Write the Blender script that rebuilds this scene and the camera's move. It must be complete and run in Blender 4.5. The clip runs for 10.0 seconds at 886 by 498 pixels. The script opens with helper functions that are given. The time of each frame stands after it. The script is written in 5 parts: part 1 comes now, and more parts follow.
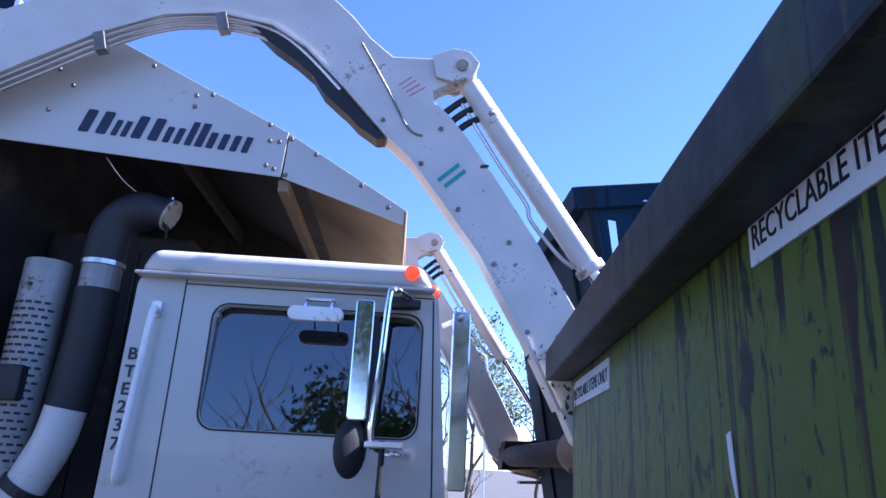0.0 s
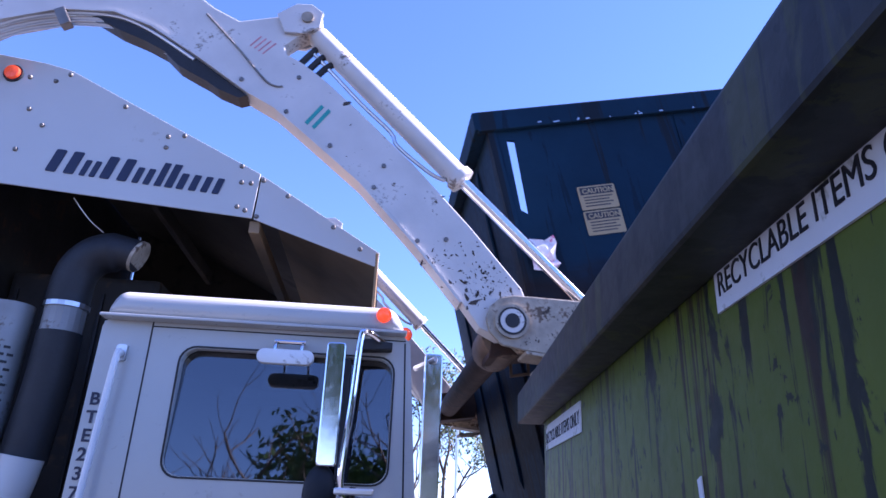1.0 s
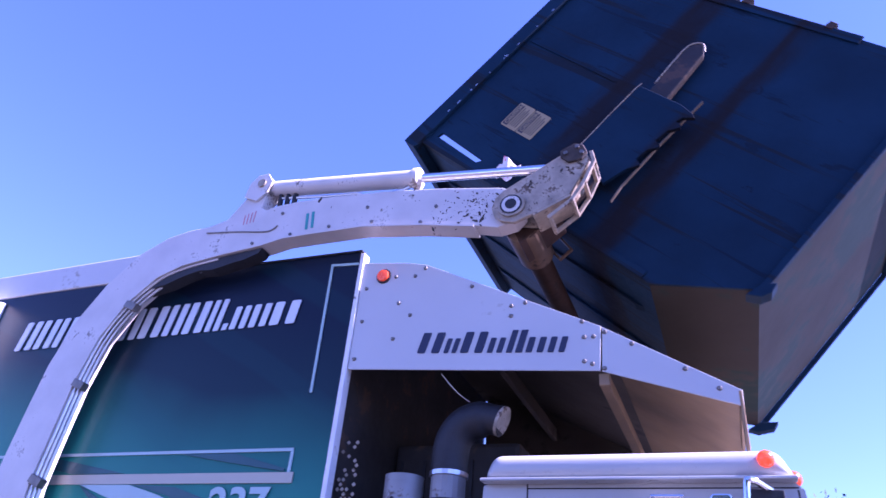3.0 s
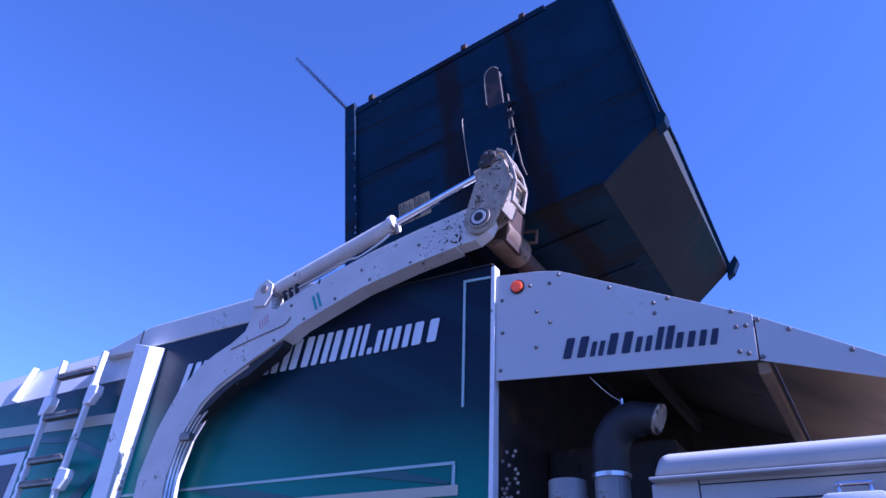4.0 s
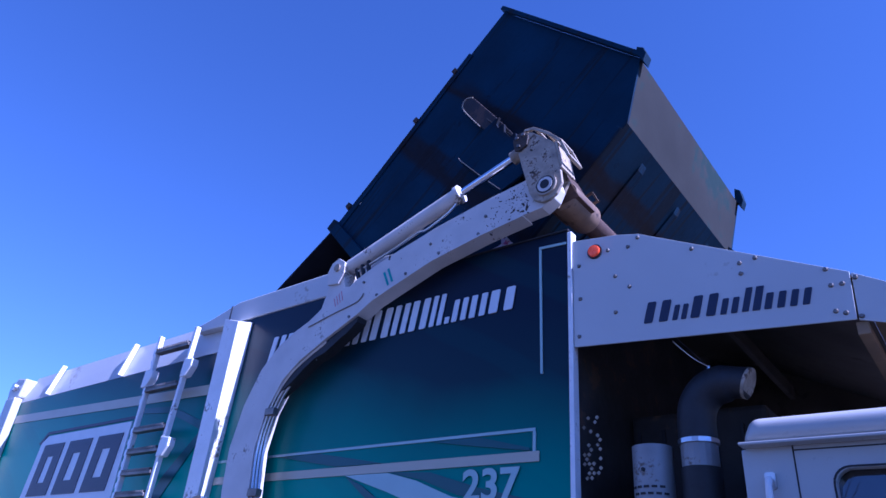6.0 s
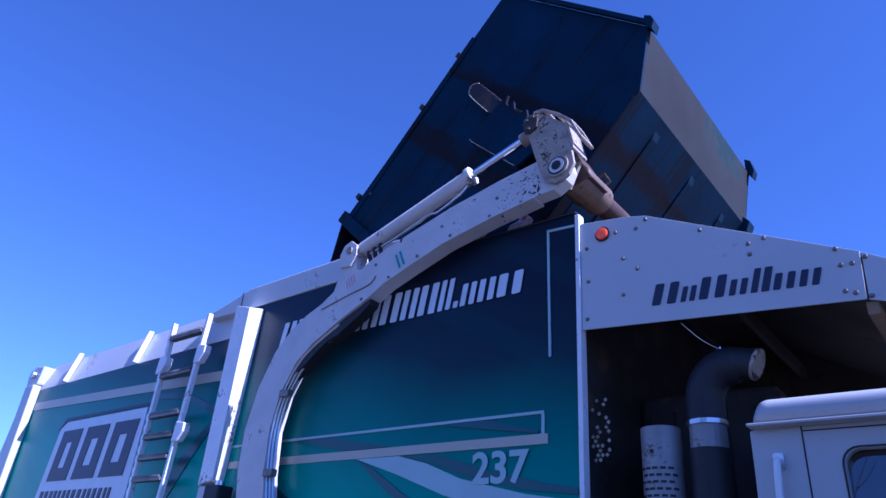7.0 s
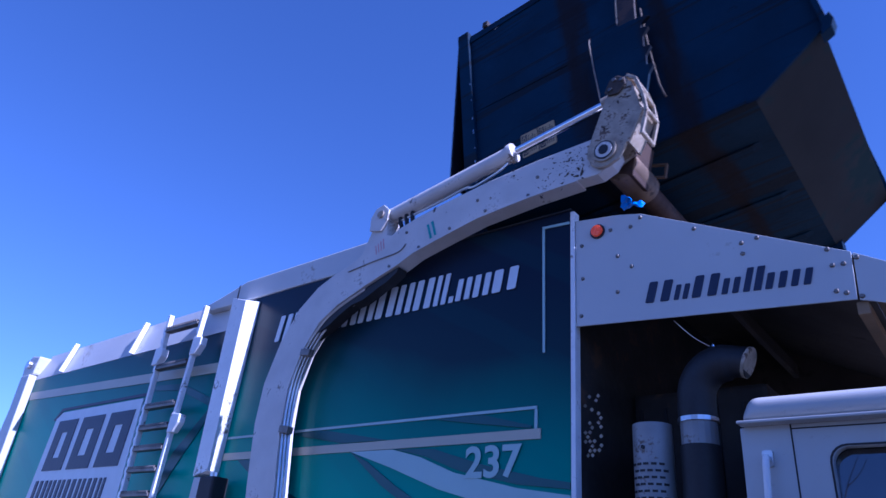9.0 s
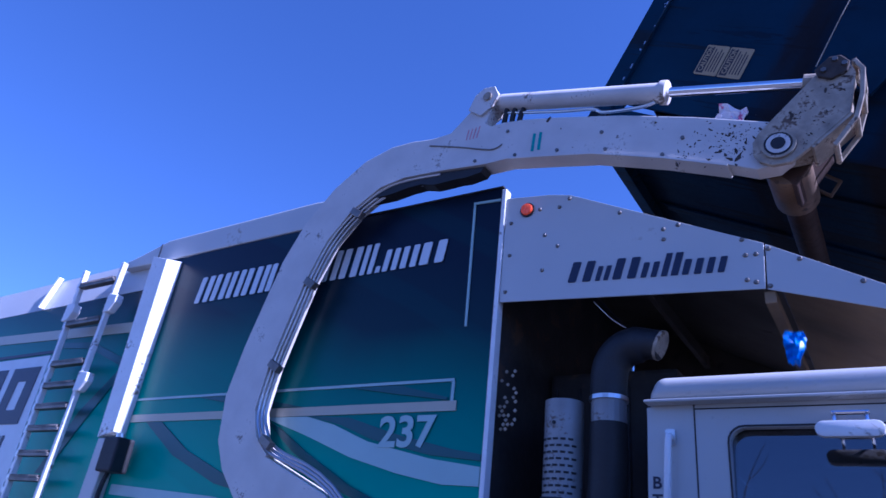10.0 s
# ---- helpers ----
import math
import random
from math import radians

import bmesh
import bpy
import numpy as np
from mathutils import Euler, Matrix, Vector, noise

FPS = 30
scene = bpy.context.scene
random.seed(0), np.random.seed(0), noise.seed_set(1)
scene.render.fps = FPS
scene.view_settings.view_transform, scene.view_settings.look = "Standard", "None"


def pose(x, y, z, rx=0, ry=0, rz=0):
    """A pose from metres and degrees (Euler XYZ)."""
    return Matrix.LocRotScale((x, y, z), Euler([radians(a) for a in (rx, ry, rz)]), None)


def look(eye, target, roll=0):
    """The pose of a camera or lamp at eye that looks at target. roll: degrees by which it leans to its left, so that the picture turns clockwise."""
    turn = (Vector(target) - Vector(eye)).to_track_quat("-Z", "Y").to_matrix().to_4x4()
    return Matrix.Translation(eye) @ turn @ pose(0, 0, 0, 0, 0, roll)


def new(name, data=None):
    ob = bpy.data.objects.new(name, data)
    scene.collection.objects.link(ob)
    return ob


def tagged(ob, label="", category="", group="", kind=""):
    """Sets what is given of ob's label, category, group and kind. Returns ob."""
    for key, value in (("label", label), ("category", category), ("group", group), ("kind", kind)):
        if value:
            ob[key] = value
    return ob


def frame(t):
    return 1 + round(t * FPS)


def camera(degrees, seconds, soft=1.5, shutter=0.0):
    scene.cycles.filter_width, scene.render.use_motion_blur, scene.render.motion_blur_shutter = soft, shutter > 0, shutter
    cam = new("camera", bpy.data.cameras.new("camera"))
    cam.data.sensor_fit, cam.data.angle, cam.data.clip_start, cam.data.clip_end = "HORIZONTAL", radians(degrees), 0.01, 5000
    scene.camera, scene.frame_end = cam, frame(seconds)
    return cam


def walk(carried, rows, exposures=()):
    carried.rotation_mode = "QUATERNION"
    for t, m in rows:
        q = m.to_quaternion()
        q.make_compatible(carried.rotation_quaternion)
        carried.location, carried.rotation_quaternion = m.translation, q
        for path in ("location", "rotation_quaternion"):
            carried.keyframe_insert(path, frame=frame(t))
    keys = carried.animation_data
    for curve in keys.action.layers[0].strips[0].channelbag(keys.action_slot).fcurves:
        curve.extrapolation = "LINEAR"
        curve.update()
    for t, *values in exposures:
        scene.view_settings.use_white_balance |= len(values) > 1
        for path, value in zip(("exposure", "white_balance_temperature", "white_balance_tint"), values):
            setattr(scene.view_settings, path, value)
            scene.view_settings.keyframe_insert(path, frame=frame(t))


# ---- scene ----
cam = camera(66.2, 10.0, soft=1.5, shutter=0.2)
PATH = [
    (0, (2.042, -2.979, 1.846), (2.128, -1.075, 2.455), 3.0),
    (0.5, (2.019, -3.005, 1.832), (2.129, -1.118, 2.485), 2.7),
    (1, (2.037, -2.99, 1.852), (2.2, -1.132, 2.575), 2.3),
    (1.5, (2.041, -3.001, 1.865), (2.216, -1.165, 2.637), 2.2),
    (2, (2.071, -2.976, 1.886), (2.197, -1.156, 2.706), 2.1),
    (2.2, (2.01, -3.036, 1.905), (2.031, -1.271, 2.845), 2.5),
    (2.4, (1.939, -3.13, 2.018), (1.723, -1.406, 3.008), 3.6),
    (2.5, (1.87, -3.161, 1.903), (1.561, -1.505, 2.983), 3.7),
    (2.7, (1.948, -3.095, 1.925), (1.381, -1.488, 2.972), 3.9),
    (3, (1.883, -3.078, 1.841), (1.195, -1.52, 2.888), 5.4),
    (3.2, (1.912, -3.087, 1.881), (1.118, -1.544, 2.875), 5.2),
    (4.3, (1.668, -3.321, 1.774), (0.715, -1.913, 2.827), 4.0),
    (4.5, (1.685, -3.252, 1.744), (0.691, -1.871, 2.795), 5.0),
    (5, (1.69, -3.245, 1.805), (0.62, -1.871, 2.789), 4.5),
    (5.5, (1.692, -3.247, 1.791), (0.607, -1.886, 2.777), 4.6),
    (6.8, (1.736, -3.231, 1.83), (0.555, -1.896, 2.737), 5.1),
    (7, (1.736, -3.224, 1.808), (0.57, -1.88, 2.722), 4.7),
    (7.5, (1.725, -3.189, 1.758), (0.543, -1.874, 2.692), 6.5),
    (8, (1.734, -3.24, 1.805), (0.575, -1.882, 2.706), 5.0),
    (8.5, (1.742, -3.222, 1.79), (0.576, -1.874, 2.696), 5.4),
    (9, (1.756, -3.238, 1.806), (0.593, -1.882, 2.705), 5.2),
    (9.5, (1.743, -3.219, 1.798), (0.609, -1.824, 2.674), 5.6),
    (10, (1.771, -3.137, 1.747), (0.745, -1.662, 2.624), 6.7),
]
EXPOSURES = [(0.0, 2.08, 5300, 28), (1.0, 2.13, 5400, 40), (1.5, 2.58, 5500, 58), (2.0, 3.13, 5700, 72), (2.2, 3.18, 5700, 74), (2.6, 2.58, 5450, 70), (3.2, 2.13, 5150, 62),
             (4.0, 1.43, 4700, 48), (4.5, 1.28, 4600, 48), (7.5, 1.03, 4500, 43), (8.0, 1.18, 4550, 42), (8.5, 1.28, 4600, 40), (9.0, 0.98, 4550, 43), (9.4, 0.88, 4550, 43), (10.0, 1.08, 4550, 43)]
walk(cam, [(t, look(eye, target, roll)) for t, eye, target, roll in PATH], EXPOSURES)

# ---- light ----
SUN_DIR = Vector((0.74, 0.018, 0.67)).normalized()
world = bpy.data.worlds.new("sky")
scene.world = world
world.use_nodes = True
wn, wl = world.node_tree.nodes, world.node_tree.links
sky = wn.new("ShaderNodeTexSky")
sky.sky_type = "NISHITA"
sky.sun_disc = False
sky.sun_elevation = math.asin(SUN_DIR.z)
sky.sun_rotation = math.atan2(SUN_DIR.x, SUN_DIR.y)
sky.altitude, sky.air_density, sky.dust_density, sky.ozone_density = 800, 1.0, 0.0, 6.0
wl.new(sky.outputs[0], wn["Background"].inputs[0])
wn["Background"].inputs[1].default_value = 0.075
sun = new("sun", bpy.data.lights.new("sun", "SUN"))
sun.data.energy, sun.data.angle, sun.data.color = 5.0, radians(0.6), (1.0, 0.95, 0.87)
sun.matrix_world = look(SUN_DIR * 60, (0, 0, 0))


# ---- materials ----
def mat(name, base, rough=0.5, metal=0.0, var=0.12, scale=3.0, fine=40.0, bump=0.15, dirt=None, dirt_amount=0.0,
        spec=0.5, coat=0.0):
    """Paint or metal with broad and fine variation, dirt blotches and a fine relief, in metres."""
    m = bpy.data.materials.new(name)
    m.use_nodes = True
    n, l = m.node_tree.nodes, m.node_tree.links
    b = n["Principled BSDF"]
    co = n.new("ShaderNodeTexCoord")
    big, small = n.new("ShaderNodeTexNoise"), n.new("ShaderNodeTexNoise")
    big.inputs["Scale"].default_value, big.inputs["Detail"].default_value = scale, 6
    small.inputs["Scale"].default_value, small.inputs["Detail"].default_value = fine, 4
    l.new(co.outputs["Object"], big.inputs["Vector"])
    l.new(co.outputs["Object"], small.inputs["Vector"])
    ramp = n.new("ShaderNodeMapRange")
    ramp.inputs["From Min"].default_value, ramp.inputs["From Max"].default_value = 0.3, 0.7
    ramp.inputs["To Min"].default_value, ramp.inputs["To Max"].default_value = 1 - var, 1 + var
    l.new(big.outputs[0], ramp.inputs["Value"])
    hsv = n.new("ShaderNodeHueSaturation")
    hsv.inputs["Color"].default_value = (*base, 1)
    l.new(ramp.outputs[0], hsv.inputs["Value"])
    colour = hsv.outputs[0]
    if dirt:
        thresh = n.new("ShaderNodeMapRange")
        thresh.inputs["From Min"].default_value = 0.80 - 0.25 * dirt_amount
        thresh.inputs["From Max"].default_value = 0.87 - 0.25 * dirt_amount
        both = n.new("ShaderNodeMath")
        both.operation = "MULTIPLY_ADD"
        both.inputs[1].default_value, both.inputs[2].default_value = 0.35, 0.15
        l.new(small.outputs[0], both.inputs[0])
        add = n.new("ShaderNodeMath")
        add.operation = "MULTIPLY_ADD"
        add.inputs[1].default_value = 0.7
        l.new(big.outputs[0], add.inputs[0])
        l.new(both.outputs[0], add.inputs[2])
        l.new(add.outputs[0], thresh.inputs["Value"])
        mix = n.new("ShaderNodeMix")
        mix.data_type = "RGBA"
        mix.inputs["B"].default_value = (*dirt, 1)
        l.new(thresh.outputs[0], mix.inputs["Factor"])
        l.new(colour, mix.inputs["A"])
        colour = mix.outputs["Result"]
    l.new(colour, b.inputs["Base Color"])
    rr = n.new("ShaderNodeMapRange")
    rr.inputs["To Min"].default_value, rr.inputs["To Max"].default_value = max(rough - 0.1, 0.02), min(rough + 0.12, 1)
    l.new(small.outputs[0], rr.inputs["Value"])
    l.new(rr.outputs[0], b.inputs["Roughness"])
    b.inputs["Metallic"].default_value = metal
    b.inputs["Specular IOR Level"].default_value = spec
    b.inputs["Coat Weight"].default_value = coat
    if bump:
        bp = n.new("ShaderNodeBump")
        bp.inputs["Strength"].default_value, bp.inputs["Distance"].default_value = bump, 0.004
        l.new(small.outputs[0], bp.inputs["Height"])
        l.new(bp.outputs[0], b.inputs["Normal"])
    return m


def streaked(name, base, stain, rough=0.55, amount=0.5, rust=None, speck=0.63, runs=0.565, freq=9, fleck=0.0):
    """Weathered paint with vertical runs of dirt and rust."""
    m = mat(name, base, rough, 0, 0.22, 2.5, 30, 0.2)
    n, l = m.node_tree.nodes, m.node_tree.links
    b = n["Principled BSDF"]
    old = b.inputs["Base Color"].links[0].from_socket
    co = n.new("ShaderNodeTexCoord")
    layers = [(stain, 0.10, 0.63 - 0.1 * amount, 0.655 - 0.1 * amount, 0.0, freq), (rust or stain, 0.03, runs, runs + 0.03, 7.3, freq), (stain, 0.35, speck, speck + 0.02, 3.1, freq)]
    if fleck:
        layers += [(stain, 0.5, fleck, fleck + 0.015, 1.7, 34), (stain, 0.06, fleck + 0.01, fleck + 0.03, 5.9, 24)]
    for tint, squash, lo, hi, off, f in layers:
        mp = n.new("ShaderNodeMapping")
        mp.inputs["Scale"].default_value = (f, f, f * squash)
        mp.inputs["Location"].default_value = (off, off, off)
        l.new(co.outputs["Object"], mp.inputs["Vector"])
        tx = n.new("ShaderNodeTexNoise")
        tx.inputs["Scale"].default_value, tx.inputs["Detail"].default_value, tx.inputs["Roughness"].default_value = 1.0, 10, 0.64
        tx.inputs["Distortion"].default_value = 0.5
        l.new(mp.outputs[0], tx.inputs["Vector"])
        mr = n.new("ShaderNodeMapRange")
        mr.inputs["From Min"].default_value, mr.inputs["From Max"].default_value = lo, hi
        l.new(tx.outputs[0], mr.inputs["Value"])
        mix = n.new("ShaderNodeMix")
        mix.data_type = "RGBA"
        mix.inputs["B"].default_value = (*tint, 1)
        l.new(mr.outputs[0], mix.inputs["Factor"])
        l.new(old, mix.inputs["A"])
        old = mix.outputs["Result"]
    l.new(old, b.inputs["Base Color"])
    return m


def livery():
    """Vehicle wrap printed from navy at the top to teal below, with pale swooshes."""
    m = mat("teal_wrap", (0.01, 0.16, 0.16), 0.34, 0, 0.08, 1.2, 60, 0.03, spec=0.22)
    n, l = m.node_tree.nodes, m.node_tree.links
    b = n["Principled BSDF"]
    co = n.new("ShaderNodeTexCoord")
    sep = n.new("ShaderNodeSeparateXYZ")
    l.new(co.outputs["Object"], sep.inputs[0])
    nz = n.new("ShaderNodeTexNoise")
    nz.inputs["Scale"].default_value, nz.inputs["Detail"].default_value = 0.7, 3
    l.new(co.outputs["Object"], nz.inputs["Vector"])
    add = n.new("ShaderNodeMath")
    add.operation = "MULTIPLY_ADD"
    add.inputs[1].default_value = 0.5
    l.new(nz.outputs[0], add.inputs[0])
    l.new(sep.outputs["Z"], add.inputs[2])
    # the print is darker towards the front
    fx = n.new("ShaderNodeMath")
    fx.operation = "MULTIPLY_ADD"
    fx.inputs[1].default_value = 0.16
    l.new(sep.outputs["X"], fx.inputs[0])
    l.new(add.outputs[0], fx.inputs[2])
    ramp = n.new("ShaderNodeValToRGB")
    mr = n.new("ShaderNodeMapRange")
    mr.inputs["From Min"].default_value, mr.inputs["From Max"].default_value = 2.0, 4.1
    l.new(fx.outputs[0], mr.inputs["Value"])
    l.new(mr.outputs[0], ramp.inputs[0])
    e = ramp.color_ramp.elements
    e[0].position, e[0].color = 0.08, (0.012, 0.33, 0.235, 1)
    e[1].position, e[1].color = 0.84, (0.003, 0.009, 0.024, 1)
    mid = e.new(0.40)
    mid.color = (0.005, 0.155, 0.130, 1)
    mid2 = e.new(0.62)
    mid2.color = (0.003, 0.024, 0.036, 1)
    # broad diagonal bands in the lower print
    wave = n.new("ShaderNodeTexWave")
    wave.inputs["Scale"].default_value, wave.inputs["Distortion"].default_value = 0.55, 2.5
    wave.inputs["Detail"].default_value = 1
    mp = n.new("ShaderNodeMapping")
    mp.inputs["Rotation"].default_value = (0, radians(62), 0)
    l.new(co.outputs["Object"], mp.inputs["Vector"])
    l.new(mp.outputs[0], wave.inputs["Vector"])
    wr = n.new("ShaderNodeMapRange")
    wr.inputs["From Min"].default_value, wr.inputs["From Max"].default_value = 0.80, 0.9
    wr.inputs["To Max"].default_value = 0.1
    l.new(wave.outputs[0], wr.inputs["Value"])
    mix = n.new("ShaderNodeMix")
    mix.data_type = "RGBA"
    mix.inputs["B"].default_value = (0.004, 0.09, 0.10, 1)
    l.new(wr.outputs[0], mix.inputs["Factor"])
    l.new(ramp.outputs[0], mix.inputs["A"])
    l.new(mix.outputs["Result"], b.inputs["Base Color"])
    return m


WHITE = mat("white_truck_paint", (0.50, 0.50, 0.48), 0.38, 0, 0.05, 1.5, 25, 0.05, (0.30, 0.27, 0.22), 0.08)
CABWHITE = mat("white_cab_paint", (0.42, 0.42, 0.405), 0.3, 0, 0.04, 1.5, 30, 0.04, (0.34, 0.31, 0.26), 0.04, coat=0.3)
ARMWHITE = mat("worn_white_arm_paint", (0.56, 0.53, 0.49), 0.42, 0, 0.09, 5.0, 70, 0.12, (0.16, 0.13, 0.10), 0.05)
CHIPPED = mat("chipped_cream_paint", (0.34, 0.285, 0.21), 0.55, 0, 0.4, 11.0, 60, 0.35, (0.11, 0.07, 0.04), 0.30)
CHIP = mat("bare_metal_chip", (0.055, 0.040, 0.030), 0.7, 0.2, 0.4, 20, 90, 0.2)
BLACKISH = mat("black_rubber_and_grime", (0.012, 0.012, 0.014), 0.6, 0, 0.3, 6, 60, 0.2)
# One canopy sheet, two tones: bounce glow in the first, shade in the second.
UNDER = mat("brown_bounce_tinted_steel", (0.27, 0.175, 0.085), 0.65, 0, 0.45, 1.4, 9, 0.2)
SHADE_DARK = mat("shade_dark_canopy_steel", (0.085, 0.066, 0.046), 0.7, 0, 0.4, 1.5, 12, 0.2, (0.05, 0.04, 0.03), 0.2)
# Near-black brown with lighter blotches, for the hopper walls and behind the cab.
INNER = mat("near_black_steel", (0.026, 0.023, 0.021), 0.7, 0, 0.4, 3.0, 20, 0.2, (0.08, 0.05, 0.03), 0.25)
CHROME = mat("chrome", (0.82, 0.83, 0.85), 0.08, 1.0, 0.03, 4, 50, 0.02)
STEEL = mat("galvanised_steel", (0.55, 0.56, 0.58), 0.32, 1.0, 0.12, 5, 60, 0.05)
BRIGHT = mat("bright_aluminium_paint", (0.74, 0.74, 0.73), 0.3, 0, 0.08, 5, 40, 0.05, (0.25, 0.22, 0.18), 0.15)
SHIELD = mat("dull_perforated_steel", (0.25, 0.25, 0.245), 0.5, 0.3, 0.15, 5, 60, 0.1, (0.12, 0.09, 0.07), 0.15)
BOLT = mat("bolt_steel", (0.20, 0.18, 0.16), 0.5, 0.8, 0.3, 9, 90, 0.1)
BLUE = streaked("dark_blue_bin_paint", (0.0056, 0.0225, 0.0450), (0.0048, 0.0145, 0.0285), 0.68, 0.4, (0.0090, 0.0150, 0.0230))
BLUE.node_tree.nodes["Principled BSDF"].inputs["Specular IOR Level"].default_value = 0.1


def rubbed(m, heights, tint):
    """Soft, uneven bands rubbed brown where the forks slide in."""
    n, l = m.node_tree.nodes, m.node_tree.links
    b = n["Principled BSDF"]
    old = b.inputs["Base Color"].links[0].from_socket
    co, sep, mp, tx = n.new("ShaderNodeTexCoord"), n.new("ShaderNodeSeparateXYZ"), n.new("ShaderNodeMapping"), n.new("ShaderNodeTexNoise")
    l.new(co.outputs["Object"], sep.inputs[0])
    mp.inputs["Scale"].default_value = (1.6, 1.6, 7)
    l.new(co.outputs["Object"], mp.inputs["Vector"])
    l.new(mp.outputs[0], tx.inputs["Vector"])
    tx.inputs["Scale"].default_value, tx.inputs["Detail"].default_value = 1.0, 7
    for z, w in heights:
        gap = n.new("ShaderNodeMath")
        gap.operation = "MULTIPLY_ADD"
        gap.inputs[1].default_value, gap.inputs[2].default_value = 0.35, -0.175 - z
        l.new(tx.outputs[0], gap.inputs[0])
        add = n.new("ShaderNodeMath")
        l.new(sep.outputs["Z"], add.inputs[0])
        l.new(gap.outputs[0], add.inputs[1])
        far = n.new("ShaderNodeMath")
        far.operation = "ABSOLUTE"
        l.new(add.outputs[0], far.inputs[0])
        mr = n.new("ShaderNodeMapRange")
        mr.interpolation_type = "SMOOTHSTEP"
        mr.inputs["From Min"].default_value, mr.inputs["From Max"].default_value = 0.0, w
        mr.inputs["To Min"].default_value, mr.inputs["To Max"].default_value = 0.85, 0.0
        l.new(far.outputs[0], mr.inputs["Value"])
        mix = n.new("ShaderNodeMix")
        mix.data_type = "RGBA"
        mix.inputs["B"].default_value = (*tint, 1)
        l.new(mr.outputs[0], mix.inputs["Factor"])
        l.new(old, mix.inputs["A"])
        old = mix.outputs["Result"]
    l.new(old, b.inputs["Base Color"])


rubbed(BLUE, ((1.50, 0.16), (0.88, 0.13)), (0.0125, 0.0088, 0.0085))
BINBASE = mat("scuffed_bare_bin_floor", (0.034, 0.035, 0.033), 0.78, 0.0, 0.3, 1.1, 9, 0.3, (0.020, 0.038, 0.038), 0.5, spec=0.08)
SCUFF = mat("scuffed_tube_steel", (0.15, 0.095, 0.055), 0.6, 0.1, 0.4, 5, 30, 0.3, (0.05, 0.03, 0.02), 0.35)
LIP = mat("sunlit_worn_lip", (0.11, 0.085, 0.06), 0.55, 0.2, 0.3, 9, 60, 0.2)
RUST = mat("rusty_steel", (0.055, 0.026, 0.015), 0.75, 0.1, 0.4, 5, 30, 0.4, (0.03, 0.02, 0.015), 0.4)
DARKRUST = mat("scraped_dark_tine_steel", (0.018, 0.011, 0.009), 0.6, 0.1, 0.4, 5, 30, 0.3, (0.06, 0.03, 0.018), 0.35)
LID = mat("black_plastic_lid", (0.010, 0.012, 0.020), 0.7, 0, 0.25, 4, 40, 0.15, spec=0.15)
GREEN = streaked("weathered_green_bin_paint", (0.080, 0.108, 0.006), (0.007, 0.009, 0.005), 0.5, 0.7, (0.022, 0.009, 0.003), 0.60, 0.575, 12, 0.61)
DARKRIM = streaked("grimy_dark_rim_paint", (0.018, 0.018, 0.015), (0.008, 0.008, 0.007), 0.55, 0.8, (0.034, 0.036, 0.010), 0.56, 0.53, 7, 0.62)
LABEL = mat("worn_white_label", (0.62, 0.63, 0.66), 0.5, 0, 0.06, 9, 60, 0.05, (0.11, 0.12, 0.06), 0.24)
YELLOWED = mat("yellowed_label", (0.31, 0.235, 0.12), 0.5, 0, 0.1, 9, 60, 0.05)
INK = mat("black_ink", (0.015, 0.015, 0.02), 0.45, 0, 0.2, 20, 80, 0)
NAVYINK = mat("navy_ink", (0.012, 0.016, 0.045), 0.45, 0, 0.1, 20, 80, 0)
WHITEINK = mat("white_print", (0.62, 0.66, 0.68), 0.4, 0, 0.05, 6, 50, 0)
PALE = mat("pale_print", (0.34, 0.48, 0.46), 0.35, 0, 0.05, 3, 50, 0)
CREAM = mat("cream_print", (0.42, 0.40, 0.30), 0.35, 0, 0.05, 3, 50, 0)
DARKTEAL = mat("dark_teal_print", (0.004, 0.075, 0.080), 0.35, 0, 0.08, 3, 50, 0)
TEALTAPE = mat("teal_tape", (0.02, 0.28, 0.25), 0.4, 0, 0.1, 9, 50, 0)
PINK = mat("faded_red_print", (0.55, 0.22, 0.24), 0.5, 0, 0.2, 40, 90, 0)
TEAL = livery()
ASPHALT = mat("pale_concrete", (0.080, 0.076, 0.070), 0.9, 0, 0.25, 0.6, 90, 0.5)
BARK = mat("bark", (0.10, 0.075, 0.055), 0.9, 0, 0.3, 4, 30, 0.6)
LEAF = mat("leaves", (0.06, 0.11, 0.03), 0.6, 0, 0.4, 3, 20, 0)
PINE = mat("needles", (0.035, 0.06, 0.02), 0.7, 0, 0.4, 3, 20, 0)
PAPER = mat("paper_scrap", (0.65, 0.62, 0.64), 0.6, 0, 0.1, 14, 60, 0.1, (0.55, 0.12, 0.25), 0.25)
BLUEBAG = mat("blue_plastic_bag", (0.02, 0.20, 0.70), 0.4, 0, 0.2, 8, 40, 0.2)


